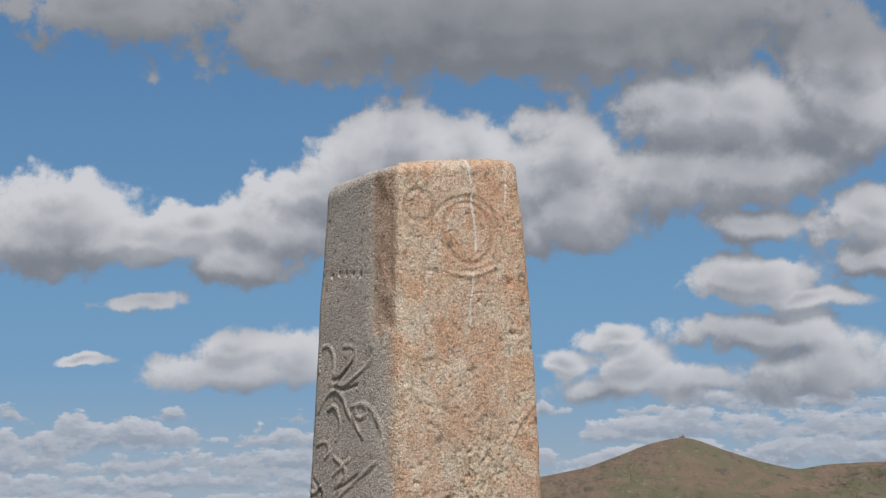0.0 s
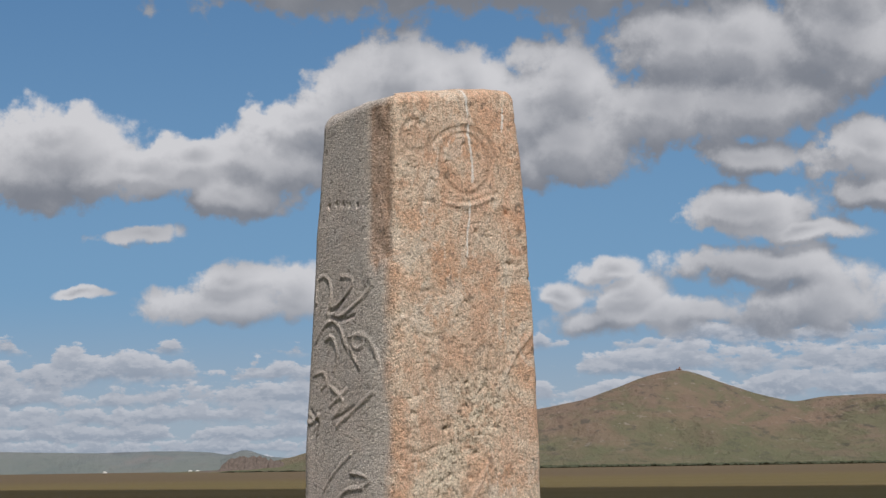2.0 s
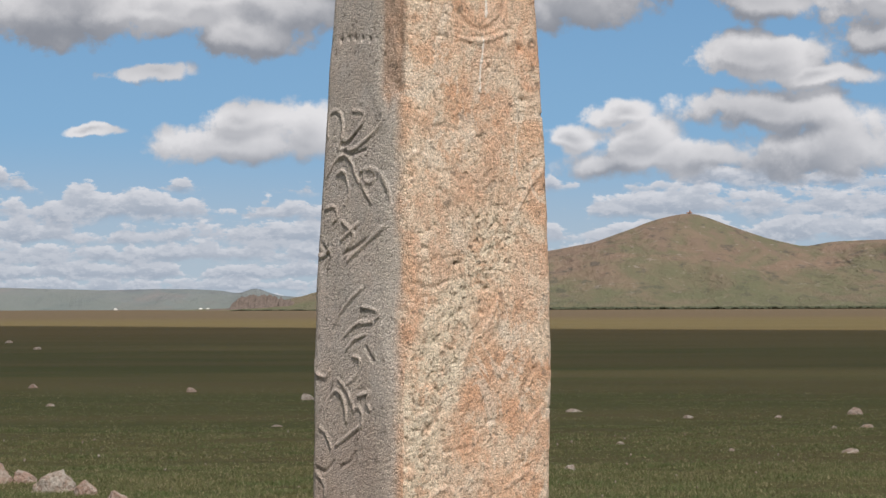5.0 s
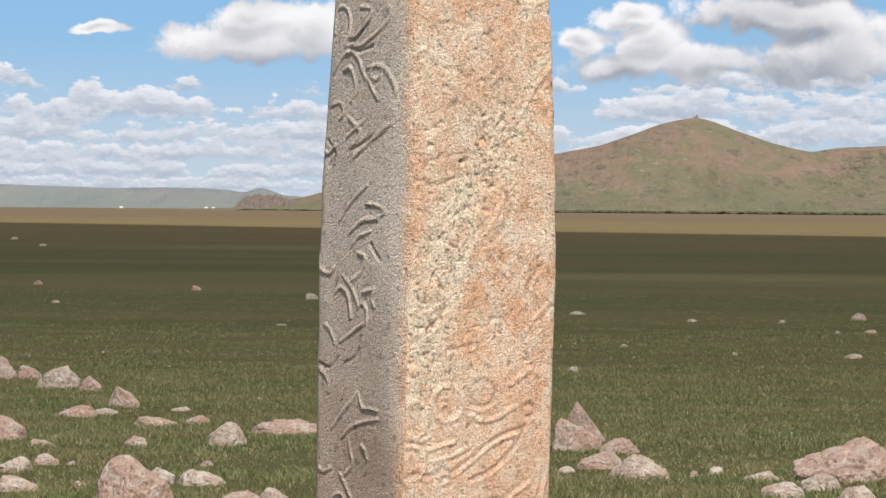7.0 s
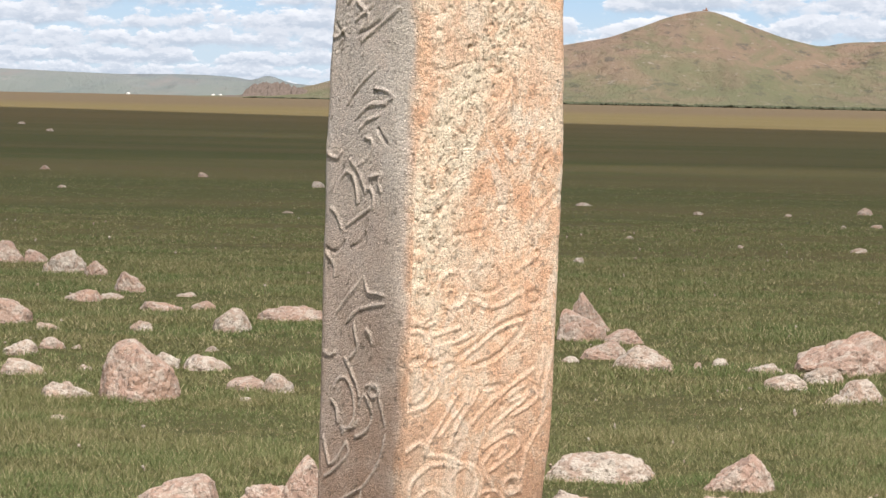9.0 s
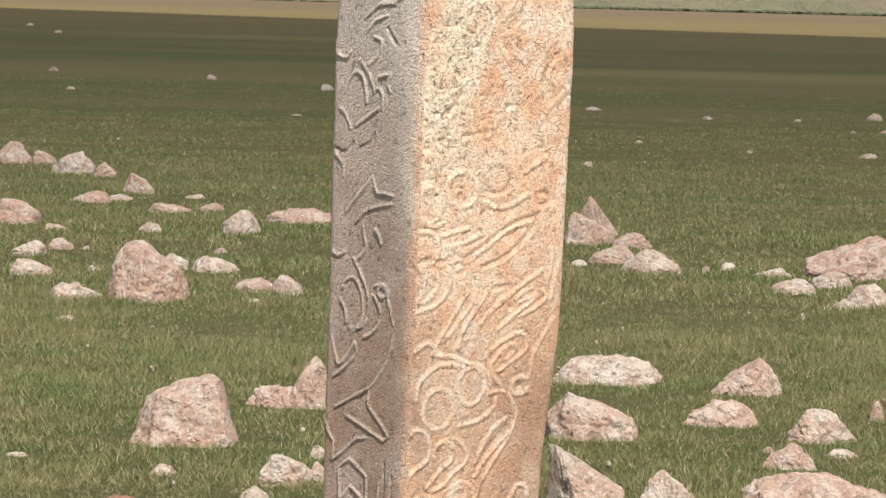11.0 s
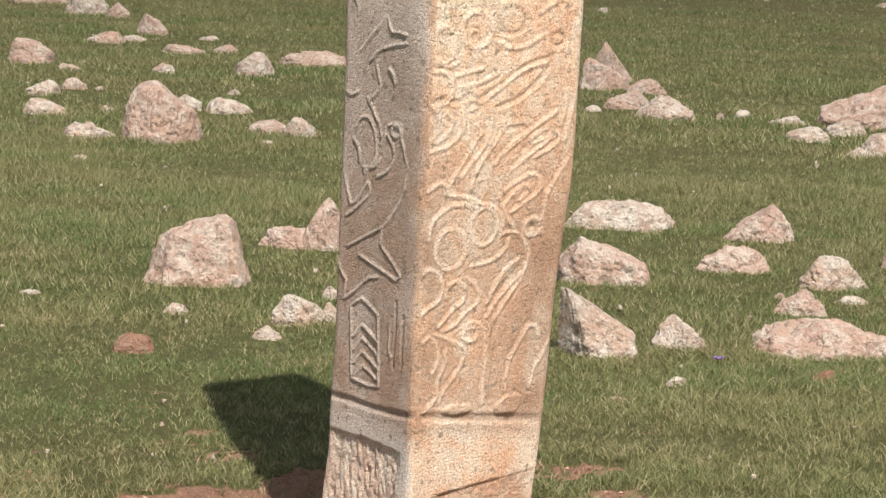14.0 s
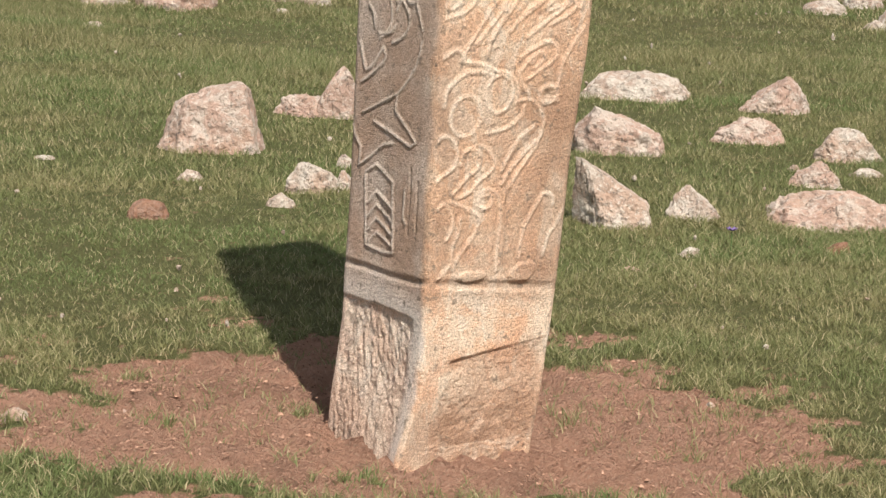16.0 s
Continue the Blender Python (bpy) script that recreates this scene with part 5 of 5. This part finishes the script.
for tx, ty in ((-433, 3500), (-316, 3480), (-308, 3500), (-272, 3490)):
    felt_tent(tx, ty)


def build_cloud():
    """The cloud whose shade lies over the middle of the plain; it hangs high behind the camera."""
    high = 700.0
    drift = -SUN * (high / SUN.z)
    a = np.linspace(0, 2 * math.pi, 160, endpoint=False)
    rows = []
    for t in np.linspace(-1, 1, 21):
        w = math.sqrt(max(1 - t * t, 0.0004))
        edge = 1 + 0.10 * wave(np.cos(a) * 3 + 5, np.sin(a) * 3 + t, 71, 4)
        X, Y = 420 * w * np.cos(a) * edge, np.where(np.sin(a) > 0, 132, 80) * w * np.sin(a) * edge
        Z = 30 * t + 5 * wave(X / 40, Y / 20, 72, 3)
        rows.append(np.stack([X, Y - np.clip(X, -45, 45) * np.clip(Y / 132, 0, 1), Z], -1))
    V = np.stack(rows)
    ob = new("cloud", mesh_from("cloud", V.reshape(-1, 3), grid_faces(21, 160, True), VAPOUR))
    ob.location = (-drift.x, 86 - drift.y, high)
    return tagged(ob, "flat white fair-weather cloud high over the plain", "cloud", kind="structure")


build_cloud()


# ---- flower ----
def build_flower(x, y):
    base = new("wild_flower")
    base.location = (x, y, 0)
    stem = new("stem", ring_mesh("stem", [(0.0025, 0), (0.002, 0.04), (0.002, 0.07)], STEM, 6))
    stem.parent = base
    for i in range(6):
        a = i * math.pi / 3
        bm = bmesh.new()
        bmesh.ops.create_uvsphere(bm, u_segments=8, v_segments=5, radius=1.0)
        for v in bm.verts:
            v.co = (v.co.x * 0.011 + 0.010, v.co.y * 0.006, v.co.z * 0.002 + 0.3 * abs(v.co.x) * 0.01)
        me = bpy.data.meshes.new("petal")
        bm.to_mesh(me)
        bm.free()
        me.materials.append(PETAL)
        ob = new("petal", me)
        ob.parent = base
        ob.matrix_local = pose(0, 0, 0.068, 0, -20, math.degrees(a))
    return tagged(base, "small violet wild flower in the grass", "flower")


build_flower(0.815, 7.90)


# ---- grass ----
def build_grass(name, label, zones, seed):
    """Single blades, bent and tapered, thick near the stone and thinner far off. zones: y from, y to, half width, blades per square metre, height, width."""
    rng = np.random.default_rng(seed)
    toss = rng.uniform(-0.4, 1.4, (2, 97, 97))
    all_v, all_f, all_n = [], [], 0
    for y0, y1, half, per, tall, wide in zones:
        n = int((y1 - y0) * 2 * half * per)
        x, y = rng.uniform(-half, half, n), rng.uniform(y0, y1, n)
        # tufts: gather blades towards cell centres
        cell = 0.05 * max(1.0, y0 / 9)
        ix, iy = np.floor(x / cell).astype(int), np.floor(y / cell).astype(int)
        gx, gy = (ix + toss[0, ix % 97, iy % 97]) * cell, (iy + toss[1, ix % 97, iy % 97]) * cell
        pull = rng.uniform(0, 0.7, n) * (rng.uniform(0, 1, n) < 0.7)
        x, y = x + (gx - x) * pull, y + (gy - y) * pull
        # taller blades against the feet of the field stones
        feet = [(rx, ry, rw) for rx, ry, rw in ROCKS if y0 <= ry < y1 and rw > 0.06]
        for rx, ry, rw in feet:
            m = int(rw * (700 if y1 < 9 else 420 if y1 < 15 else 200))
            x = np.concatenate([x, rx + rw * rng.uniform(-0.52, 0.52, m)])
            y = np.concatenate([y, ry + rng.uniform(-0.05, 0.015, m)])
        lush = wave(x * 0.9, y * 1.6, 81, 4) + 0.6 * wave(x * 4, y * 4, 82, 3)
        n = len(x)
        stand = bareness(x, y) + 0.55 * wave(x * 7, y * 9, 83, 4, 0.6) < 0.34 + 0.85 * rng.uniform(-1, 1, n) ** 3
        stand &= ~((np.abs(x + 0.06) < 0.26) & (np.abs(y - 5.68) < 0.27))
        stand &= rng.uniform(0, 1, n) < 0.75 + 0.35 * lush
        if y1 > 40:
            stand &= rng.uniform(0, 1, n) < (y1 - y) / (y1 - y0)
        x, y, lush = x[stand], y[stand], lush[stand]
        n = len(x)
        h = tall * (0.75 + 0.3 * np.clip(lush, -1, 1)) * rng.uniform(0.45, 1.25, n)
        a = rng.uniform(0, 2 * math.pi, n)
        lean = h * rng.uniform(0.3, 1.5, n)
        dx, dy = np.cos(a), np.sin(a)
        b = rng.uniform(0, 2 * math.pi, n)
        wx, wy = np.cos(b) * wide * 0.5, np.sin(b) * wide * 0.5
        z = ground_height(x, y) - 0.004
        shape = ((0, 0, -1), (0, 0, 1), (0.6, 0.35, 0.75), (0.6, 0.35, -0.75), (1.0, 1.0, 0)) if 5 < y1 < 9 else ((0, 0, -1), (0, 0, 1), (1.0, 0.8, 0))
        tri = np.array([[0, 1, 2], [0, 2, 3], [3, 2, 4]]) if 5 < y1 < 9 else np.array([[0, 1, 2]])
        P = np.zeros((n, len(shape), 3), dtype=np.float32)
        for i, (up, out, w) in enumerate(shape):
            P[:, i, 0] = x + dx * lean * out + wx * w
            P[:, i, 1] = y + dy * lean * out + wy * w
            P[:, i, 2] = z + h * up
        all_f.append((np.arange(n)[:, None, None] * len(shape) + tri[None]).reshape(-1, 3) + all_n)
        all_v.append(P.reshape(-1, 3))
        all_n += n * len(shape)
    faces = np.concatenate(all_f)
    ob = new(name, mesh_from(name, np.concatenate(all_v), faces, GRASS, False))
    return tagged(ob, label, "grass", kind="stuff")


tufts = build_grass("grass", "short green steppe grass with dry blades", [
    (-3.0, 4.4, 4.5, 800, 0.040, 0.0070),
    (4.4, 8.5, 1.65, 25000, 0.032, 0.0027),
    (8.5, 14.0, 2.7, 14000, 0.040, 0.0046),
    (14.0, 27.0, 5.0, 4000, 0.044, 0.0082),
    (27.0, 36.0, 7.0, 1300, 0.034, 0.0110),
    (36.0, 56.0, 10.0, 420, 0.024, 0.0130),
], 91)


# ---- crumbs of soil and grit on the bare ground ----
def build_grit():
    rng = np.random.default_rng(33)
    n = 30000
    x, y = rng.uniform(-1.35, 1.15, n), rng.uniform(4.7, 6.7, n)
    keep = (bareness(x, y) > 0.35) & ~((np.abs(x + 0.06) < 0.22) & (np.abs(y - 5.68) < 0.22))
    x, y = x[keep], y[keep]
    n = len(x)
    r = 0.0011 + 0.0016 * rng.random(n) ** 2 + 0.0045 * rng.random(n) ** 30
    base = np.array([[1, 0, 0], [-1, 0, 0], [0, 1, 0], [0, -1, 0], [0, 0, 1], [0, 0, -1]], dtype=float)
    tri = np.array([[0, 2, 4], [2, 1, 4], [1, 3, 4], [3, 0, 4], [2, 0, 5], [1, 2, 5], [3, 1, 5], [0, 3, 5]])
    jit = base[None] * rng.uniform(0.6, 1.5, (n, 6, 1)) * r[:, None, None] * np.array([1.2, 1.2, 0.8])
    turn = rng.uniform(0, 6.28, n)
    c, s = np.cos(turn)[:, None], np.sin(turn)[:, None]
    vx = jit[..., 0] * c - jit[..., 1] * s + x[:, None]
    vy = jit[..., 0] * s + jit[..., 1] * c + y[:, None]
    vz = jit[..., 2] + (ground_height(x, y) - r * 0.1)[:, None]
    faces = (np.arange(n)[:, None, None] * 6 + tri[None]).reshape(-1, 3)
    ob = new("soil_grit", mesh_from("soil_grit", np.stack([vx, vy, vz], -1).reshape(-1, 3), faces, GRIT, False))
    return tagged(ob, "loose reddish crumbs and grit on the bare soil", "grit", kind="stuff")


build_grit()


# ---- pale chips of stone lying in the grass ----
def build_chips():
    rng = random.Random(44)
    places = []
    for _ in range(170):
        y = 6.5 + 28 * rng.random() ** 1.4
        x = rng.uniform(-1, 1) * (0.3 + 0.19 * y)
        if bareness(np.array(x), np.array(y)) < 0.3:
            places.append((x, y, rng.uniform(0.004, 0.010) * (0.6 + y / 26), rng.uniform(0.010, 0.024) * (0.6 + y / 34)))
    ob = new("stone_chips", clump_mesh("stone_chips", places, ROCK_PALE, 45))
    ob.location.z = 0.015
    return tagged(ob, "small pale stone chips scattered in the grass", "stone chips", kind="stuff")


build_chips()
